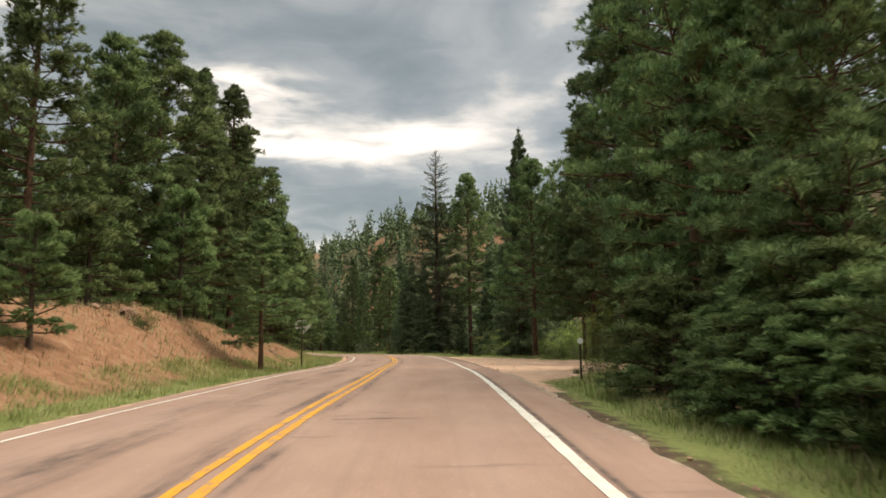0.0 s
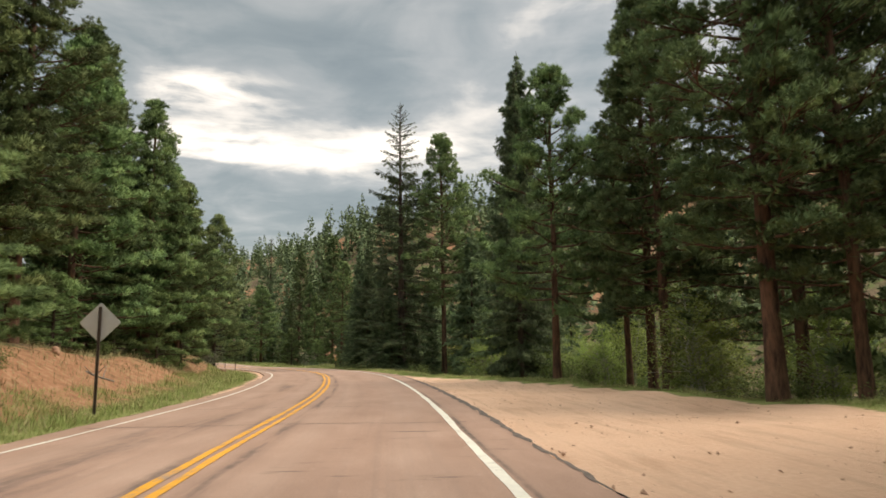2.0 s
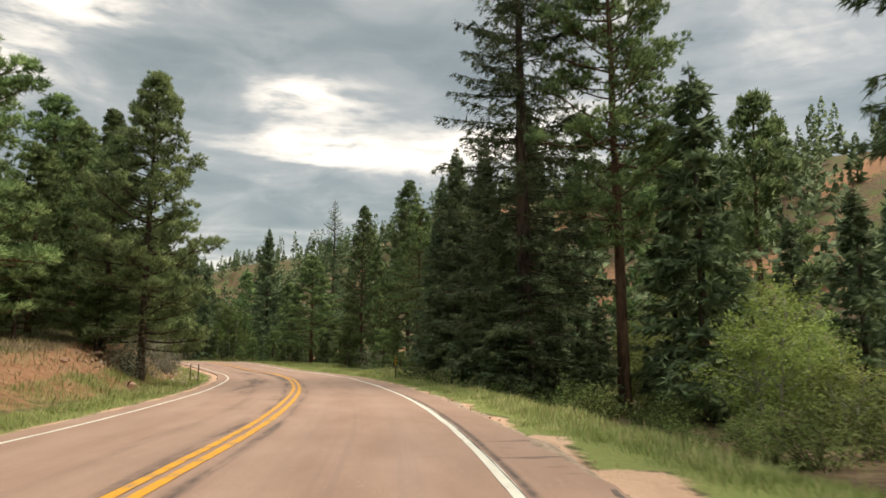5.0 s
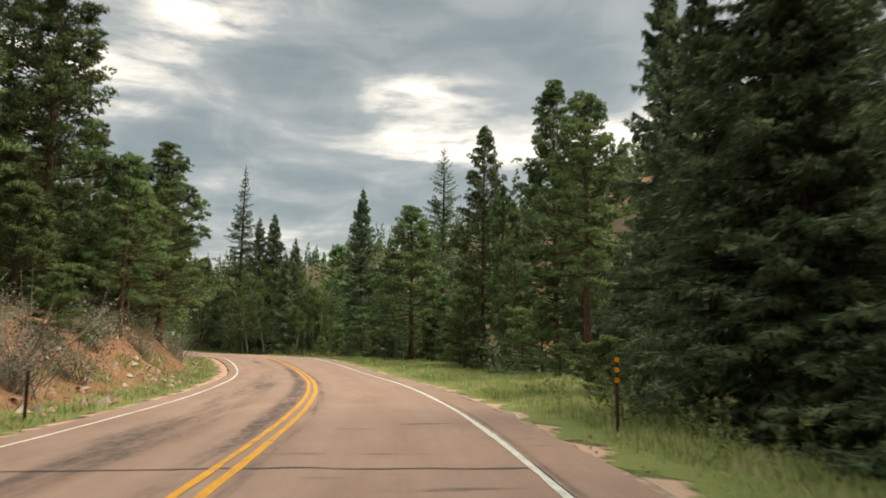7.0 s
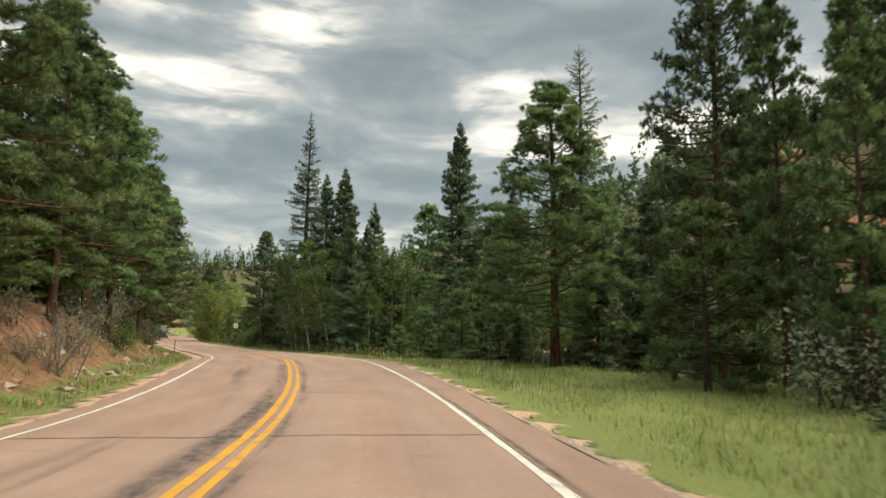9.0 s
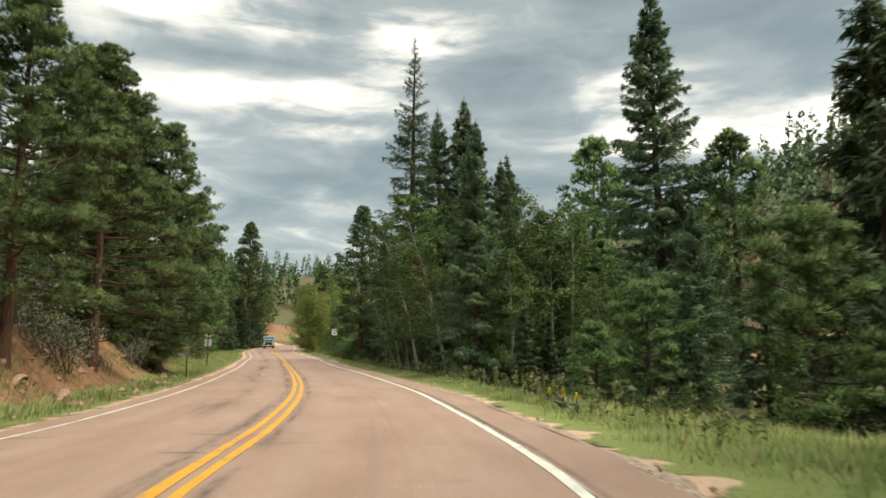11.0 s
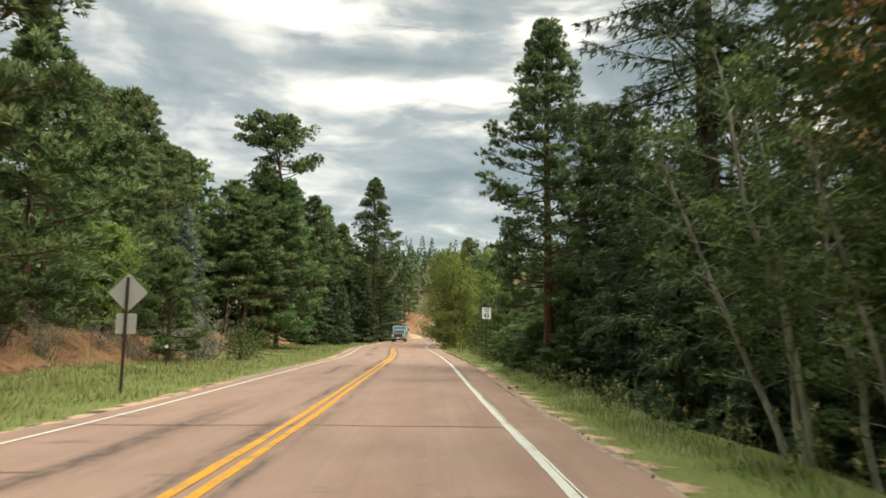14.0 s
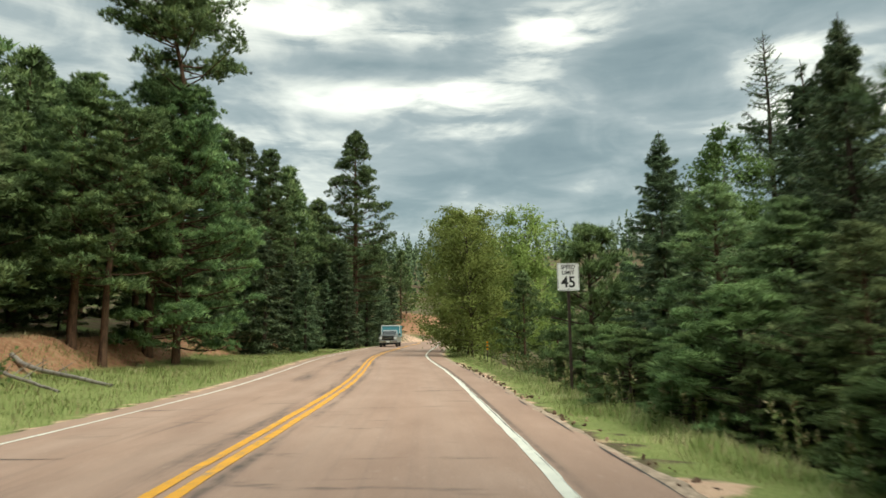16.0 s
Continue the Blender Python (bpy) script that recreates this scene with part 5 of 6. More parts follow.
pine(-58.9, 154.6, 3.6, 2, 1.3)
pine(-60.2, 155.9, 4.4, 0, 1.2)
pine(-62.0, 157.6, 4.2, 2, 1.2)
bush(5.3, 25.0, 0.32)
bush(6.2, 23.9, 0.85)
bush(5.5, 23.0, 0.7)
bush(7.2, 24.6, 0.9)
dying_aspen(-55.2, 175.6, 9.2)
plant("leaning_aspen", -56.6, 173.4, 6.4, 1, 40)
plant("leaning_aspen", -54.6, 171.6, 5.2, 1, 75)
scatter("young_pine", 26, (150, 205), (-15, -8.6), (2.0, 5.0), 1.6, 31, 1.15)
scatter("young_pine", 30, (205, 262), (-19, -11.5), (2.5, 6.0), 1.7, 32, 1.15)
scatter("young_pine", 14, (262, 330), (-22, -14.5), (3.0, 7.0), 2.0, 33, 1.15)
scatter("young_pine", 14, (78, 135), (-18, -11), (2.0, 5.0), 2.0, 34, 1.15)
scatter("sage", 24, (152, 205), (-11, -7.0), (1.0, 2.4), 1.1, 16)
scatter("sage", 34, (203, 243), (-11, -7.2), (1.2, 2.6), 1.1, 17)
scatter("young_pine", 16, (205, 243), (-12.5, -8.6), (1.6, 4.2), 1.4, 35, 1.1)
scatter("bush", 16, (205, 245), (-13, -7.5), (1.2, 2.6), 1.3, 18)
scatter("sage", 12, (262, 285), (-16, -12.5), (1.2, 3.0), 1.3, 19)
scatter("bush", 10, (85, 130), (-15, -8), (0.5, 1.0), 2.0, 20)
sage(-92.5, 181.6, 3.6)
bare_bush(-93.4, 183.2, 3.4)
bush(-91.2, 184.0, 2.6)
sage(-12.6, 130.2, 3.2)
bare_bush(-20.9, 100.2, 3.0)
bare_bush(-33.2, 125.5, 2.6)


# ---- far woods and undergrowth ----
def far_woods():
    """Conifers on the hills beyond, many and small, as one stuff."""
    rng = np.random.default_rng(50)
    n = 12000
    ang, dist = rng.random(n) * 2 * np.pi, 60 + 520 * rng.random(n) ** 0.8
    x, y = -70 + dist * np.sin(ang), 175 + dist * np.cos(ang)
    s, u = to_road(x, y)
    keep = (np.abs(u) > 44) & (y > 0)
    keep &= (wave(x, y, 30, 12) + 0.8 * rng.normal(size=n)) > -0.75
    x, y, s, u = x[keep], y[keep], s[keep], u[keep]
    z = ground(x, y)
    m, k = len(x), 60
    h = 7 + 10 * rng.random(m) ** 1.4
    f = np.tile(np.linspace(0.05, 0.96, k) ** 0.85, (m, 1)) + rng.normal(size=(m, k)) * 0.02
    f = np.clip(f, 0, 1)
    az = rng.random((m, k)) * 6.283
    r = 0.17 * h[:, None] * (1 - f) ** 0.6 * (0.2 + 0.7 * rng.random((m, k)))
    at = np.stack([x[:, None] + r * np.cos(az), y[:, None] + r * np.sin(az), z[:, None] + h[:, None] * f], -1).reshape(-1, 3)
    way = np.stack([np.cos(az) * (1.05 - f), np.sin(az) * (1.05 - f), 0.1 + 0.8 * f * f], -1).reshape(-1, 3)
    heart = np.stack([x[:, None] + 0 * az, y[:, None] + 0 * az, z[:, None] + h[:, None] * f - 0.8], -1).reshape(-1, 3)
    co, normal = blades(rng, at, way, heart, 1.0, 1.1, 0.3, 0.2)
    grow = np.repeat(1.3 * (1 - f.reshape(-1)) + 0.6, 3)[:, None]
    root_at = np.repeat(at, 3, 0)
    co = root_at + (co - root_at) * grow
    return tagged(new("far_woods", crown_mesh("far_woods", [(co, normal)], SPRUCE_NEEDLES)), "dark conifer forest covering the far hillsides", "forest", kind="stuff")


far_woods()


def grass(name, side, count, seed, mat=None, tall_by=1.0, up_bank=0.0, label="long green grass with dry stalks on the verge"):
    """Blades along one verge, longer away from the asphalt, with dry seed heads."""
    rng = np.random.default_rng(seed)
    s = rng.uniform(52, 330, count)
    if side < 0:
        toe = np.interp(s, S_, (2.0, 2.0, 2.0, 2.2, 2.4, 2.2, 1.9, 2.0, 2.0, 2.7, 8.0, 9.0, 5.0, 2.0, 2.0))
        w = 0.35 + (toe + 1.4 + up_bank) * rng.random(count) ** 0.85
        u = LEFT_EDGE - w
    else:
        wide = np.interp(s, (52, 74, 80, 96, 140, 150, 164, 168, 171, 176, 192, 203, 215, 260, 330), (1.5, 1.7, 3.0, 1.5, 2.0, 2.4, 3.4, 4.4, 5.6, 8.8, 12, 6, 1.9, 1.4, 1.5))
        start = np.maximum(gravel_edge(s) - RIGHT_EDGE, 0) * (s > 80) + 0.3
        w = start + wide * rng.random(count) ** 0.9
        u = RIGHT_EDGE + w
        w = w - start
    clump = wave(s * 3, u * 3, 1.7, 3) + 0.6 * rng.normal(size=count) + np.clip(w * 1.5 - 0.6, -1.2, 0.8)
    thin = np.interp(s, (150, 162, 205, 242, 252), (0, 1.0, 1.0, 0.9, 0)) * (side < 0)
    ok = clump > -0.35 + thin
    s, u, w = s[ok], u[ok], w[ok]
    x, y, _z = at_road(s, u)
    z = ground(x, y)
    n = len(x)
    at = np.stack([x, y, z - 0.03], 1)
    tall = 0.07 + 0.20 * np.clip(w / 1.2, 0.12, 1) * (0.4 + 0.9 * rng.random(n))
    tall = tall * tall_by * (1 + 0.45 * wave(s * 2.2, u * 3.1, 2.3, 8) + 0.3 * wave(s, u * 1.5, 6.1, 4))
    d = unit(np.c_[rng.normal(size=(n, 2)) * 0.30, np.ones(n)])
    co, normal = blades(rng, at, d, at - np.array([0, 0, 0.5]), 1.0, 0.10, 0.05, 0.0, 0.97)
    root_at = np.repeat(at, 3, 0)
    co = root_at + (co - root_at) * np.repeat(tall, 3)[:, None]
    return tagged(new(name, crown_mesh(name, [(co, normal)], mat or GRASS_BLADES)), label, "grass", kind="stuff")


grass("verge_grass", -1, 230000, 61, None, 0.8)
grass("verge_grass", 1, 380000, 62, None, 0.78)
grass("dry_grass", -1, 80000, 63, STRAW, 1.0, 5.0, "dry straw-coloured stalks among the verge grass")
grass("dry_grass", 1, 60000, 64, STRAW, 0.95, 0.0, "dry straw-coloured stalks among the verge grass")


def tall_weeds(count, s_range, w_range, seed):
    """Upright stalks with pale seed heads and small leaves, along the back of the right verge."""
    rng = np.random.default_rng(seed)
    s, w = rng.uniform(*s_range, count), rng.uniform(*w_range, count)
    keep = wave(s * 2, w * 4, 1.9, 5) + 0.5 * rng.normal(size=count) > -0.1
    s, w = s[keep], w[keep]
    x, y, _z = at_road(s, RIGHT_EDGE + w)
    n, h = len(x), 0.35 + 0.55 * rng.random(len(x)) ** 1.5
    at = np.stack([x, y, ground(x, y) - 0.02], 1)
    way = unit(np.c_[rng.normal(size=(n, 2)) * 0.1, np.ones(n)])
    stalk, stalk_n = blades(rng, at, way, at - np.array([0, 0, 0.5]), 1.0, 0.03, 0.02, 0.0, 0.95)
    root_at = np.repeat(at, 3, 0)
    stalk = root_at + (stalk - root_at) * np.repeat(h, 3)[:, None]
    k = 16
    f = rng.random((n, k, 1)) ** 0.6
    leaf_at = (at[:, None] + way[:, None] * f * h[:, None, None] * 0.95).reshape(-1, 3)
    leaf_way = rng.normal(size=(n * k, 3)) * np.array([1, 1, 0.4]) + np.array([0, 0, 0.5])
    leaf, leaf_n = blades(rng, leaf_at, leaf_way, leaf_at - np.array([0, 0, 0.3]), 0.11, 0.035, 0.1, 0.0, 0.8)
    head_at = np.repeat(at + way * (h[:, None] * 0.9), 8, 0) + rng.normal(size=(n * 8, 3)) * np.array([0.015, 0.015, 0.04])
    head, head_n = blades(rng, head_at, rng.normal(size=(n * 8, 3)) + np.array([0, 0, 1.0]), head_at - np.array([0, 0, 0.3]), 0.07, 0.03, 0.1, 0.0, 0.8)
    label = "tall green weeds with pale seed heads behind the verge grass"
    tagged(new("weeds", crown_mesh("weeds", [(leaf, leaf_n)], BUSH_LEAVES)), label, "weeds", kind="stuff")
    tagged(new("weed_stalks", crown_mesh("weed_stalks", [(stalk, stalk_n), (head, head_n)], STRAW)), label, "weeds", kind="stuff")


tall_weeds(900, (206, 300), (1.3, 2.5), 66)
tall_weeds(260, (146, 166), (1.6, 3.0), 67)


def mullein(s, w, h, seed):
    """A tall yellow-flowered stalk over a rosette of pale leaves."""
    rng = np.random.default_rng(seed)
    x, y, _z = at_road(s, RIGHT_EDGE + w)
    root = new("mullein")
    root.matrix_basis = pose(float(x), float(y), height(float(x), float(y)), 0, 0, rng.random() * 360)
    tagged(root, "tall mullein with a yellow flower spike in the verge", "wildflower", "mulleins on the verge")
    wood = Wood()
    wood.add(np.array([[0, 0, -0.05], [0.01, 0, h * 0.5], [0, 0.02, h]]), np.array([0.014, 0.011, 0.006]), 5)
    child("stalk", wood.mesh("mullein_stalk", BUSH_LEAVES), root)
    az = rng.random(26) * 6.283
    at = np.c_[0 * az, 0 * az, 0.02 + 0.5 * h * rng.random(26) ** 2]
    way = np.c_[np.cos(az), np.sin(az), 0.5 + 0 * az]
    child("leaf_rosette", crown_mesh("mullein_leaves", [blades(rng, at, way, at - np.array([0, 0, 0.3]), 0.26, 0.09, 0.1, 0.2, 0.8)], GREY_LEAVES), root, "pale woolly leaves")
    at = np.c_[rng.normal(size=(90, 2)) * 0.012, h * (0.66 + 0.34 * rng.random(90))]
    child("flower_spike", crown_mesh("mullein_flowers", [blades(rng, at, rng.normal(size=(90, 3)), at - np.array([0, 0, 0.3]), 0.045, 0.04, 0.1, 0.0, 0.7)], FLOWERS), root, "yellow flower spike")


for k, (ms, mw, mh) in enumerate(((212.1, 1.5, 0.52), (211.1, 1.45, 0.45), (214.0, 1.8, 0.4))):
    mullein(ms, mw, mh, 400 + k)


# ---- rocks, logs ----
def rock(x, y, size, seed, mat=None, sink=0.25, label="weathered reddish boulder on the bank"):
    rng = np.random.default_rng(seed)
    bm = bmesh.new()
    bmesh.ops.create_icosphere(bm, subdivisions=3, radius=0.5)
    k = rng.normal(size=(5, 3))
    for v in bm.verts:
        d = v.co.normalized()
        f = 1 + 0.16 * sum(math.sin(2.2 * d.dot(Vector(q)) + i) for i, q in enumerate(k)) / 2 + 0.04 * rng.normal()
        v.co = d * 0.5 * f
    for q in k[:3]:
        n = Vector(q).normalized()
        bmesh.ops.bisect_plane(bm, geom=bm.verts[:] + bm.edges[:] + bm.faces[:], plane_co=n * 0.40, plane_no=n, clear_outer=True)
    me = bpy.data.meshes.new("rock")
    bm.to_mesh(me)
    bm.free()
    me.materials.append(mat or ROCK)
    ob = new("rock", me)
    ob.matrix_basis = Matrix.LocRotScale((x, y, height(x, y) + size * (0.5 - sink) * 0.7), Euler((0.3 * rng.normal(), 0.3 * rng.normal(), rng.random() * 6)), (size, size * 0.8, size * 0.7))
    return tagged(ob, label, "rock", "rocks on the bank")


rock(4.55, 13.8, 0.30, 1)
rock(4.5, 11.6, 0.22, 2)
rock(-12.0, 27.7, 0.75, 3)
rock(-15.4, 86.5, 0.5, 4)
rock_rng = np.random.default_rng(9)
for i in range(46):
    rs, ru = rock_rng.uniform(148, 236), rock_rng.uniform(-9.2, -5.9)
    rx, ry, _z = at_road(rs, ru)
    rock(float(rx), float(ry), 0.15 + 0.45 * rock_rng.random() ** 2, 20 + i)
for i in range(14):
    rs, ru = rock_rng.uniform(80, 125), rock_rng.uniform(-12, -7.5)
    rx, ry, _z = at_road(rs, ru)
    rock(float(rx), float(ry), 0.12 + 0.3 * rock_rng.random() ** 2, 80 + i)
for rx, ry, size in ((-9.9, 124.4, 0.9),):
    rock(rx, ry, size, int(size * 100), PALE_ROCK, 0.3, "pale boulder in the grassy clearing")


def rubble(name, label, count, s_range, u_range, sizes, mat, seed, crowd=0.0):
    """Loose angular stones, too many to count, lying on the ground."""
    rng = np.random.default_rng(seed)
    q, u = rng.uniform(*s_range, count), rng.uniform(*u_range, count)
    x, y, _z = at_road(q, u)
    keep = wave(x, y, 1.3, 8) + 0.5 * rng.normal(size=count) > crowd
    x, y = x[keep], y[keep]
    n = len(x)
    size = sizes[0] + (sizes[1] - sizes[0]) * rng.random(n) ** 3
    base = np.array([[1, 0, 0], [0, 1, 0], [-1, 0, 0], [0, -1, 0], [0, 0, 0.8], [0, 0, -0.8]])
    co = base[None] * (0.6 + 0.6 * rng.random((n, 6, 1))) + 0.25 * rng.normal(size=(n, 6, 3))
    a = rng.random(n) * 6.283
    c, d = np.cos(a)[:, None], np.sin(a)[:, None]
    co = np.stack([co[..., 0] * c - co[..., 1] * d, co[..., 0] * d + co[..., 1] * c, co[..., 2]], -1) * size[:, None, None] * 0.5
    co += np.stack([x, y, ground(x, y) + size * 0.12], 1)[:, None]
    tri = np.array([[0, 1, 4], [1, 2, 4], [2, 3, 4], [3, 0, 4], [1, 0, 5], [2, 1, 5], [3, 2, 5], [0, 3, 5]])
    faces = (np.arange(n)[:, None, None] * 6 + tri[None]).reshape(-1, 3)
    return tagged(new(name, fast_mesh(name, co.reshape(-1, 3), faces, [mat])), label, "stones", kind="stuff")


rubble("bank_rubble", "loose red and pale stones strewn over the cut bank", 3400, (146, 242), (-9.2, -5.0), (0.05, 0.36), ROCK, 71, 0.0)
rubble("pale_stones", "pale weathered stones on the red cut bank", 1400, (150, 215), (-8.6, -5.2), (0.06, 0.45), PALE_ROCK, 75, 0.2)
rubble("gravel_stones", "scattered small stones on the gravel turnout", 1500, (84, 122), (4.8, 12.5), (0.02, 0.07), ROCK, 72, 0.0)
rubble("earth_clods", "dark clods of earth along the crumbled road edge", 900, (255, 300), (4.36, 4.85), (0.03, 0.15), CLOD, 73, 0.35)
rubble("edge_stones", "small stones along the road's gravel edge", 2600, (55, 300), (4.4, 5.1), (0.02, 0.09), ROCK, 74, 0.1)


def log(a, b, r, seed, label="grey fallen log lying on the bank"):
    rng = np.random.default_rng(seed)
    n = 9
    u = np.linspace(0, 1, n)
    x, y = a[0] + (b[0] - a[0]) * u, a[1] + (b[1] - a[1]) * u
    x, y = x + rng.normal(size=n) * 0.05, y + rng.normal(size=n) * 0.05
    z = ground(x, y) + r * 0.6
    z = 0.5 * z + 0.5 * np.interp(u, (0, 1), (z[0], z[-1]))
    wood = Wood()
    wood.add(np.stack([x, y, np.maximum(z, ground(x, y) + 0.02)], 1), np.linspace(r, r * 0.55, n), 9)
    for k in range(4):
        j = 2 + k
        p = np.array([x[j], y[j], z[j]])
        wood.add(limb_path(p, rng.random() * 6.28, 0.5 + 0.5 * rng.random(), radians(35), 0, rng, 4), np.linspace(0.025, 0.008, 4), 4)
    return tagged(new("fallen_log", wood.mesh("fallen_log", DEAD_WOOD)), label, "log", "fallen logs")


log((-105.0, 189.3), (-96.8, 190.3), 0.11, 1)
log((-103.5, 188.3), (-95.8, 188.4), 0.08, 2)
log((-11.3, 48.8), (-10.6, 49.9), 0.06, 3, "short dark log on the red bank")
log((-20.3, 98.6), (-21.2, 101.2), 0.08, 4)
log((-7.2, 114.8), (-3.9, 107.4), 0.09, 5, "grey dead tree lying in the undergrowth")
log((-5.9, 112.6), (-3.0, 109.0), 0.05, 6, "grey dead tree lying in the undergrowth")


# ---- signs and marker posts ----
def facing(s):
    """The turn about z that makes a thing's front (-y) look back along the road."""
    tx, ty = np.interp(s, RS, RT[:, 0]), np.interp(s, RS, RT[:, 1])
    return math.degrees(math.atan2(ty, tx)) - 90


def plate(w, h, t, corner, turn=0.0):
    """A flat plate with rounded corners, upright in the xz plane."""
    bm = bmesh.new()
    pts = []
    for cx, cz, a0 in ((w / 2 - corner, h / 2 - corner, 0), (-w / 2 + corner, h / 2 - corner, 90), (-w / 2 + corner, -h / 2 + corner, 180), (w / 2 - corner, -h / 2 + corner, 270)):
        for k in range(5):
            a = radians(a0 + 22.5 * k)
            pts.append((cx + corner * math.cos(a), cz + corner * math.sin(a)))
    ca, sa = math.cos(radians(turn)), math.sin(radians(turn))
    vs = [bm.verts.new((x * ca - z * sa, -t / 2, x * sa + z * ca)) for x, z in pts]
    f = bm.faces.new(vs)
    r = bmesh.ops.extrude_face_region(bm, geom=[f])
    for v in r["geom"]:
        if isinstance(v, bmesh.types.BMVert):
            v.co.y += t
    bmesh.ops.recalc_face_normals(bm, faces=bm.faces)
    return bm


def moved(bm, x, y, z):
    bmesh.ops.translate(bm, verts=bm.verts, vec=(x, y, z))
    return bm


def channel_post(root, top, wide=0.075):
    bm = bmesh.new()
    box(bm, (wide, 0.006, top + 0.5), (0, 0.02, top / 2 - 0.25))
    box(bm, (0.012, 0.035, top + 0.5), (-wide / 2 + 0.006, 0.0, top / 2 - 0.25))
    box(bm, (0.012, 0.035, top + 0.5), (wide / 2 - 0.006, 0.0, top / 2 - 0.25))
    part("post", bm, STEEL, root, "rusty steel channel post")


def bolt(root, x, y, z):
    bm = bmesh.new()
    rod(bm, (x, y - 0.012, z), (x, y + 0.012, z), 0.014, None, 6)
    part("bolt", bm, STEEL, root)


def warning_sign_back(x, y, middle, plaque, s):
    root = new("warning_sign")
    root.matrix_basis = pose(x, y, height(x, y), 0, 0, facing(s))
    tagged(root, "bare grey back of a diamond warning sign" + (" with a plaque" if plaque else " on a post"), "road sign", "signs seen from behind")
    channel_post(root, middle + 0.42)
    part("panel", moved(plate(0.762, 0.762, 0.004, 0.045, 45), 0, 0.055, middle), ALUMINIUM, root, "bare aluminium diamond panel")
    bolt(root, 0, 0.015, middle + 0.25)
    bolt(root, 0, 0.015, middle - 0.25)
    if plaque:
        part("plaque", moved(plate(0.55, 0.55, 0.004, 0.04), 0, 0.055, middle - 0.84), ALUMINIUM, root, "bare aluminium square plaque")
    return root


warning_sign_back(-7.42, 40.4, 2.45, False, 102)
warning_sign_back(-72.5, 169.7, 2.7, True, 255)


def lettering(root, text, size, x, z, y, mat, name="lettering", wide=1.0):
    cu = bpy.data.curves.new("text", "FONT")
    cu.body, cu.size, cu.align_x, cu.align_y, cu.extrude, cu.offset = text, size, "CENTER", "CENTER", 0.0015, size * 0.018
    tmp = new("text", cu)
    bpy.context.view_layer.update()
    me = bpy.data.meshes.new_from_object(tmp.evaluated_get(bpy.context.evaluated_depsgraph_get()))
    bpy.data.objects.remove(tmp)
    bpy.data.curves.remove(cu)
    me.materials.clear()
    me.materials.append(mat)
    ob = child(name, me, root, "black lettering " + text)
    ob.matrix_basis = pose(x, y, z, 90, 0, 0) @ Matrix.Diagonal((wide, 1, 1, 1))
    return ob


def speed_sign(x, y, middle, s):
    root = new("speed_limit_sign")
    root.matrix_basis = pose(x, y, height(x, y), 0, 0, facing(s))
    tagged(root, "white speed limit 45 sign on a steel post in the shrubs", "road sign")
    channel_post(root, middle + 0.3)
    panel = part("panel", moved(plate(0.61, 0.762, 0.004, 0.035), 0, -0.03, middle), SIGN_WHITE, root, "white panel with black letters")
    bm = bmesh.new()
    for w, h, px, pz in ((0.57, 0.010, 0, 0.361), (0.57, 0.010, 0, -0.361), (0.010, 0.732, 0.285, 0), (0.010, 0.732, -0.285, 0)):
        box(bm, (w, 0.002, h), (px, -0.0335, middle + pz))
    part("border", bm, SIGN_BLACK, panel, "thin black border")
    lettering(panel, "SPEED", 0.155, 0, middle + 0.265, -0.034, SIGN_BLACK, wide=0.95)
    lettering(panel, "LIMIT", 0.155, 0, middle + 0.115, -0.034, SIGN_BLACK, wide=0.95)
    lettering(panel, "45", 0.42, 0, middle - 0.155, -0.034, SIGN_BLACK, wide=0.95)
    bolt(root, 0, -0.035, middle + 0.33)
    bolt(root, 0, -0.035, middle - 0.33)
    return root


speed_sign(-83.2, 197.2, 3.12, 281)


def marker_post(x, y, top, s, kind, label):
    root = new("marker_post")
    root.matrix_basis = pose(x, y, height(x, y), 0, 0, facing(s))
    tagged(root, label, "marker post", "marker posts")
    channel_post(root, top, 0.055)
    if kind == "round":
        bm = bmesh.new()
        rod(bm, (0, -0.03, top - 0.05), (0, -0.012, top - 0.05), 0.085, 0.08, 20)
        part("reflector", bm, SIGN_WHITE, root, "round white reflector")
    elif kind == "amber":
        for k in range(3):
            bm = bmesh.new()
            rod(bm, (0, -0.03, top - 0.07 - 0.18 * k), (0, -0.012, top - 0.07 - 0.18 * k), 0.05, 0.045, 16)
            part("reflector", bm, ORANGE, root, "round amber reflector")
    return root


marker_post(4.25, 19.6, 1.22, 79.6, "round", "dark steel post with a round white reflector")
marker_post(-6.0, 98.3, 1.35, 157, "amber", "steel post with three amber reflectors in the grass")
marker_post(-17.6, 97.3, 1.0, 160, "plain", "plain rusty steel post beside the bend")
marker_post(-15.9, 94.4, 1.0, 157, "plain", "plain rusty steel post beside the bend")
marker_post(-55.6, 154.6, 1.15, 232, "plain", "plain rusty steel post on the verge")
marker_post(-98.0, 211.0, 1.2, 301, "amber", "steel post with three amber reflectors in the grass")
marker_post(-86.1, 177.0, 1.0, 270, "round", "short steel post with a white reflector")


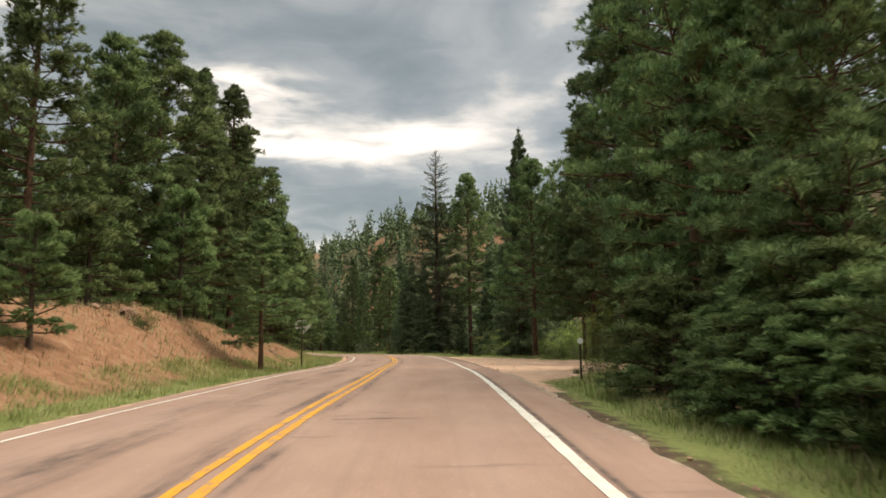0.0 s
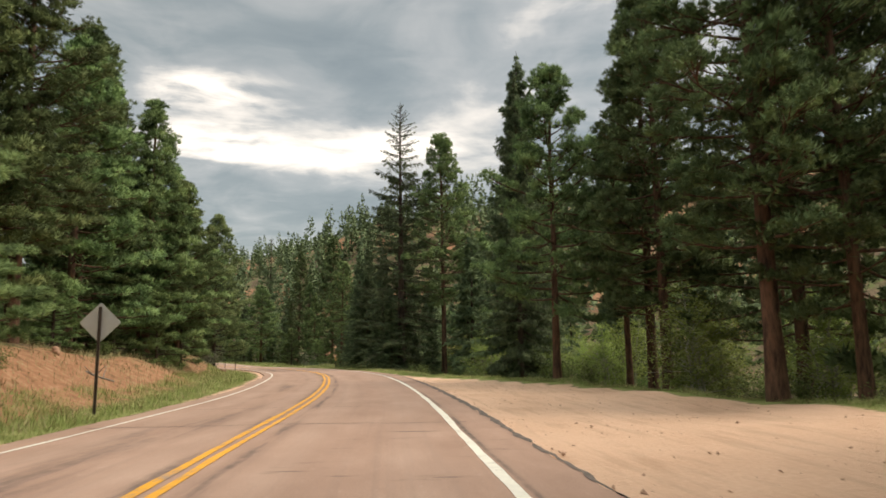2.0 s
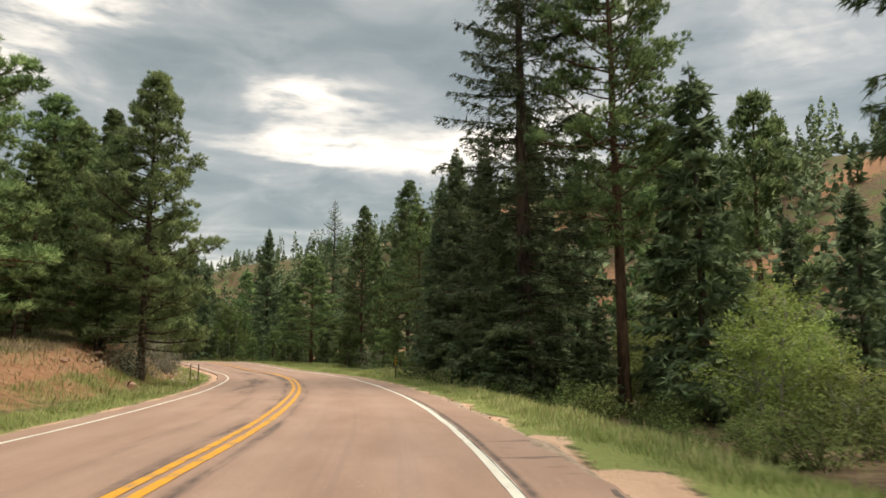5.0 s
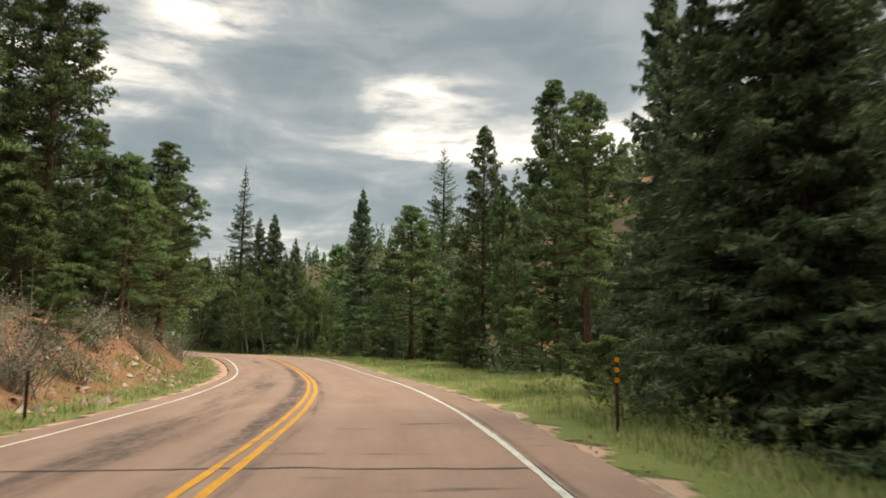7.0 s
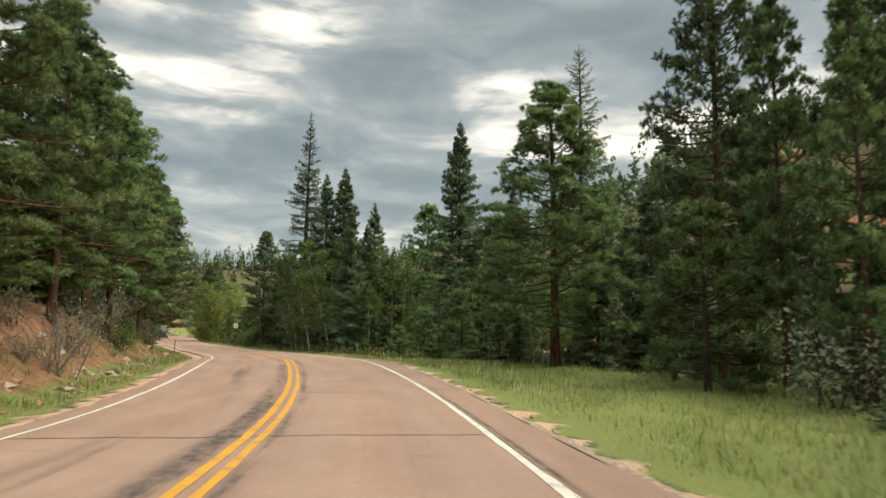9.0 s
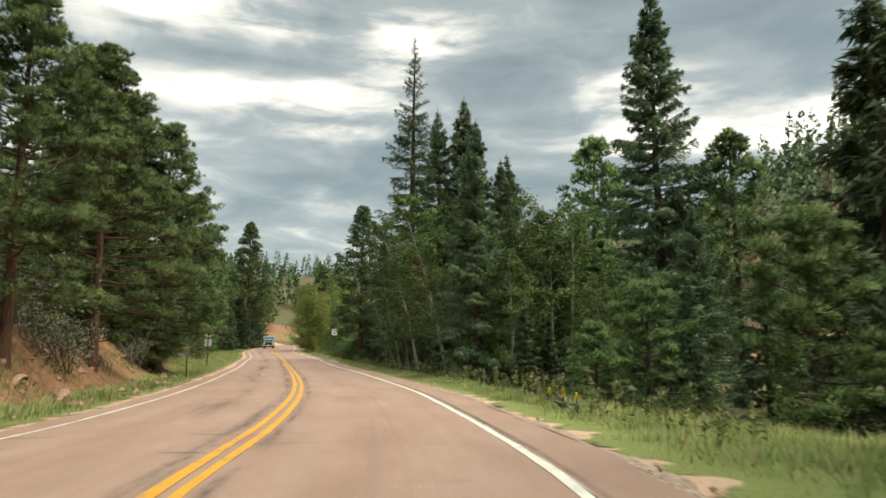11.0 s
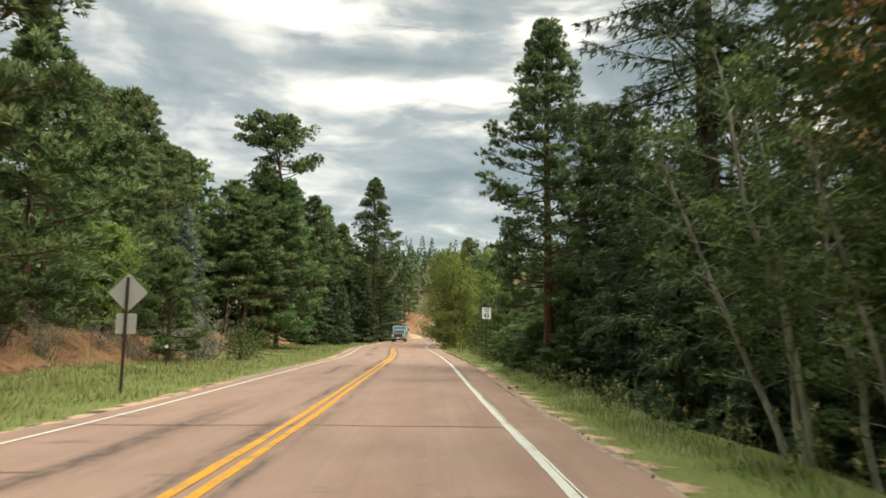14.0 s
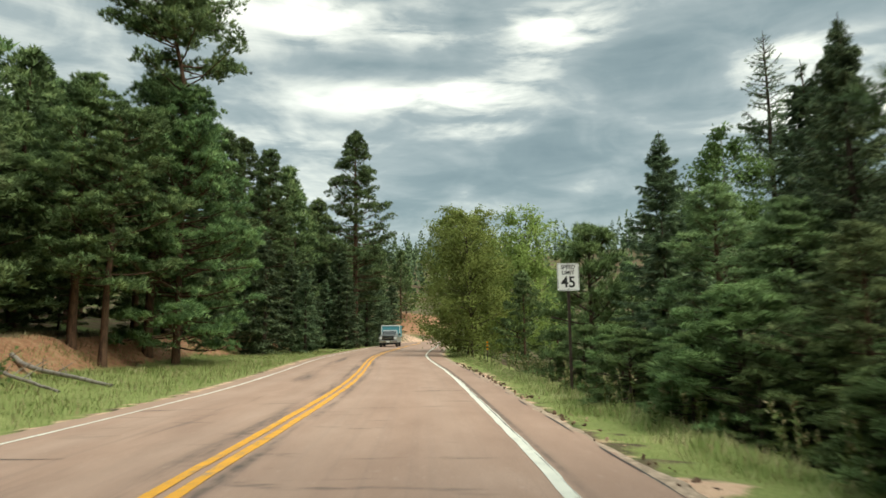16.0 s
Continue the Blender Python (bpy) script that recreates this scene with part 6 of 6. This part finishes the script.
# ---- the pickup coming down the hill ----
def pickup(s, u):
    paint_m = plain("silver_car_paint", (0.36, 0.38, 0.39), 0.3, 0.04, 2.0, 0.4, 0.02, 0.6)
    teal = plain("teal_canvas", (0.10, 0.30, 0.36), 0.8, 0.1, 3.0)
    glass = plain("dark_car_glass", (0.015, 0.02, 0.022), 0.08, 0.05, 2.0, 0.0, 0.0, 0.6)
    black = plain("black_trim", (0.02, 0.02, 0.02), 0.6, 0.1, 8.0)
    chrome = plain("car_chrome", (0.6, 0.6, 0.6), 0.2, 0.03, 2.0, 0.9, 0.0)
    root = new("pickup_truck")
    x, y, z = at_road(s, u)
    root.matrix_basis = pose(float(x), float(y), float(z) + 0.03, 0, 0, facing(s))
    tagged(root, "silver pickup truck with a teal box behind the cab", "truck")
    bm = bmesh.new()
    box(bm, (1.95, 5.4, 0.62), (0, 2.7, 0.80), 0.07)
    box(bm, (1.80, 1.45, 0.26), (0, 0.80, 1.16), 0.08)
    part("body", bm, paint_m, root, "grey silver body")
    bm = bmesh.new()
    box(bm, (1.72, 2.0, 0.72), (0, 2.35, 1.48), 0.05)
    for v in bm.verts:
        if v.co.z > 1.5:
            v.co.x *= 0.86
            v.co.y = 2.55 + (v.co.y - 2.35) * 0.72
    part("cab", bm, paint_m, root)
    bm = bmesh.new()
    box(bm, (1.50, 0.03, 0.52), (0, 1.55, 1.50), 0.0, Matrix.Rotation(radians(-30), 4, "X"))
    part("windscreen", bm, glass, root, "dark windscreen")
    bm = bmesh.new()
    box(bm, (2.05, 2.5, 1.25), (0, 4.15, 1.72), 0.06)
    canopy = part("box_body", bm, teal, root, "teal box with pale edges")
    for px in (-1.0, 1.0):
        bm = bmesh.new()
        box(bm, (0.08, 0.06, 1.25), (px, 2.88, 1.72))
        part("edge_strip", bm, SIGN_WHITE, canopy, "pale edge strip")
    bm = bmesh.new()
    box(bm, (2.1, 0.06, 0.10), (0, 2.88, 2.33))
    part("edge_strip", bm, SIGN_WHITE, canopy, "pale edge strip")
    bm = bmesh.new()
    box(bm, (1.30, 0.05, 0.44), (0, -0.02, 0.94), 0.02)
    grille = part("grille", bm, black, root, "black grille")
    for pz in (0.85, 0.94, 1.03):
        bm = bmesh.new()
        box(bm, (1.22, 0.02, 0.025), (0, -0.05, pz), 0.005)
        part("bar", bm, chrome, grille, "chrome bar")
    bm = bmesh.new()
    box(bm, (1.75, 0.10, 0.20), (0, -0.01, 0.36), 0.03)
    part("valance", bm, black, root, "black panel under the bumper")
    bm = bmesh.new()
    box(bm, (1.9, 0.16, 0.24), (0, -0.06, 0.56), 0.04)
    bumper = part("bumper", bm, chrome, root, "chrome bumper")
    bm = bmesh.new()
    box(bm, (0.32, 0.01, 0.13), (0, -0.146, 0.57))
    part("number_plate", bm, SIGN_WHITE, bumper, "plain pale plate")
    for px in (-0.77, 0.77):
        bm = bmesh.new()
        box(bm, (0.30, 0.06, 0.24), (px, -0.005, 0.94), 0.03)
        part("headlight", bm, SIGN_WHITE, root, "clear headlight")
        bm = bmesh.new()
        box(bm, (0.22, 0.10, 0.20), (px * 1.42, 1.65, 1.35), 0.03)
        part("mirror", bm, black, root, "black door mirror")
    for px in (-0.85, 0.85):
        for py in (0.95, 4.35):
            bm = bmesh.new()
            rod(bm, (px - 0.12, py, 0.39), (px + 0.12, py, 0.39), 0.39, None, 24)
            wheel = part("wheel", bm, black, root, "black tyre")
            bm = bmesh.new()
            rod(bm, (px * 1.02 - 0.13, py, 0.39), (px * 1.02 + 0.13, py, 0.39), 0.22, None, 16)
            part("rim", bm, chrome, wheel, "steel rim")
    return root


pickup(337, -1.75)


# ---- cracks and patches on the road ----
def crack(s, u0, u1, wide, seed):
    rng = np.random.default_rng(seed)
    n = max(4, int((u1 - u0) * 4))
    u = np.linspace(u0, u1, n)
    ss = s + np.cumsum(rng.normal(size=n) * 0.025) + 0.02 * np.sin(u * 2)
    w = wide * (0.5 + 0.6 * rng.random(n))
    w[0] = w[-1] = 0.004
    rows = []
    for sgn in (-1, 1):
        x, y, z = at_road(ss + sgn * w / 2, u)
        rows.append(np.stack([x, y, z + 0.0335 - 0.006 * np.abs(u)], 1))
    i = np.arange(n - 1)
    child("crack", fast_mesh("crack", np.vstack(rows), np.stack([i, i + 1, i + n + 1, i + n], 1), [TAR]), road)


for k, (cs, c0, c1, cw) in enumerate((
        (95.7, -3.8, 3.9, 0.07), (106.5, -0.5, 2.6, 0.04), (84.0, -3.2, -0.6, 0.06), (151.5, 0.3, 2.4, 0.05), (153.3, -3.6, 3.6, 0.10), (100.2, -3.0, 2.0, 0.04),
        (167.0, -2.5, 1.6, 0.05), (182.5, -3.7, 3.4, 0.06), (172.5, -3.5, 3.0, 0.05), (224.5, -3.8, 3.2, 0.07), (233.5, -3.4, -0.4, 0.05), (215.0, -2.8, 2.6, 0.05), (235.5, 0.4, 1.8, 0.04),
        (247.0, -3.8, 3.8, 0.07), (243.0, -3.2, -1.6, 0.05), (262.0, -3.8, 2.0, 0.05), (271.0, -3.0, -1.8, 0.05), (276.5, 0.6, 1.9, 0.04), (268.0, -3.4, -1.5, 0.05), (258.5, -3.8, 3.6, 0.06))):
    crack(cs, c0, c1, cw, 300 + k)

patch_in = lambda q: np.interp(q, (86, 96, 104, 110, 118, 125), (4.31, 4.27, 4.25, 4.25, 4.27, 4.31)) + 0.05 * np.sin(q * 3.7) * np.sin(q * 0.63) + 0.02 * np.sin(q * 9.1)
patch_out = lambda q: np.interp(q, (86, 96, 104, 110, 118, 125), (4.33, 4.40, 4.44, 4.46, 4.42, 4.35)) + 0.03 * np.sin(q * 2.9) * np.sin(q * 0.8) + 0.02 * np.sin(q * 7.7)
tagged(new("asphalt_patch", strip("asphalt_patch", 86, 125, patch_in, patch_out, 0.037, OLD_ASPHALT, 0.25, 2)), "dark crumbling asphalt edge beside the gravel turnout", "road edge", kind="structure")


def edge_break(s0, s1, u, wide, seed):
    """A dark tar strip drawing the broken asphalt edge and the shade along it."""
    me = strip("edge_break", s0, s1, lambda q: u + 0.015 * np.sin(q * 0.9 + seed) - wide * np.clip(np.minimum(q - s0, s1 - q), 0.05, 0.5), lambda q: u + 0.015 * np.sin(q * 0.9 + seed) + wide * np.clip(np.minimum(q - s0, s1 - q), 0.05, 0.5), 0.0355, TAR, 0.15, 1, 0.012, seed)
    child("edge_break", me, road, "dark broken asphalt edge with its shade drawn in")


break_rng = np.random.default_rng(91)
for b0, b1 in ((160, 216), (250, 292)):
    q = b0
    while q < b1:
        size = break_rng.uniform(0.6, 3.4)
        edge_break(q, q + size, 4.27 + 0.04 * break_rng.random(), 0.015 + 0.04 * break_rng.random(), int(break_rng.integers(1, 900)))
        q += size + break_rng.uniform(0.1, 1.6)
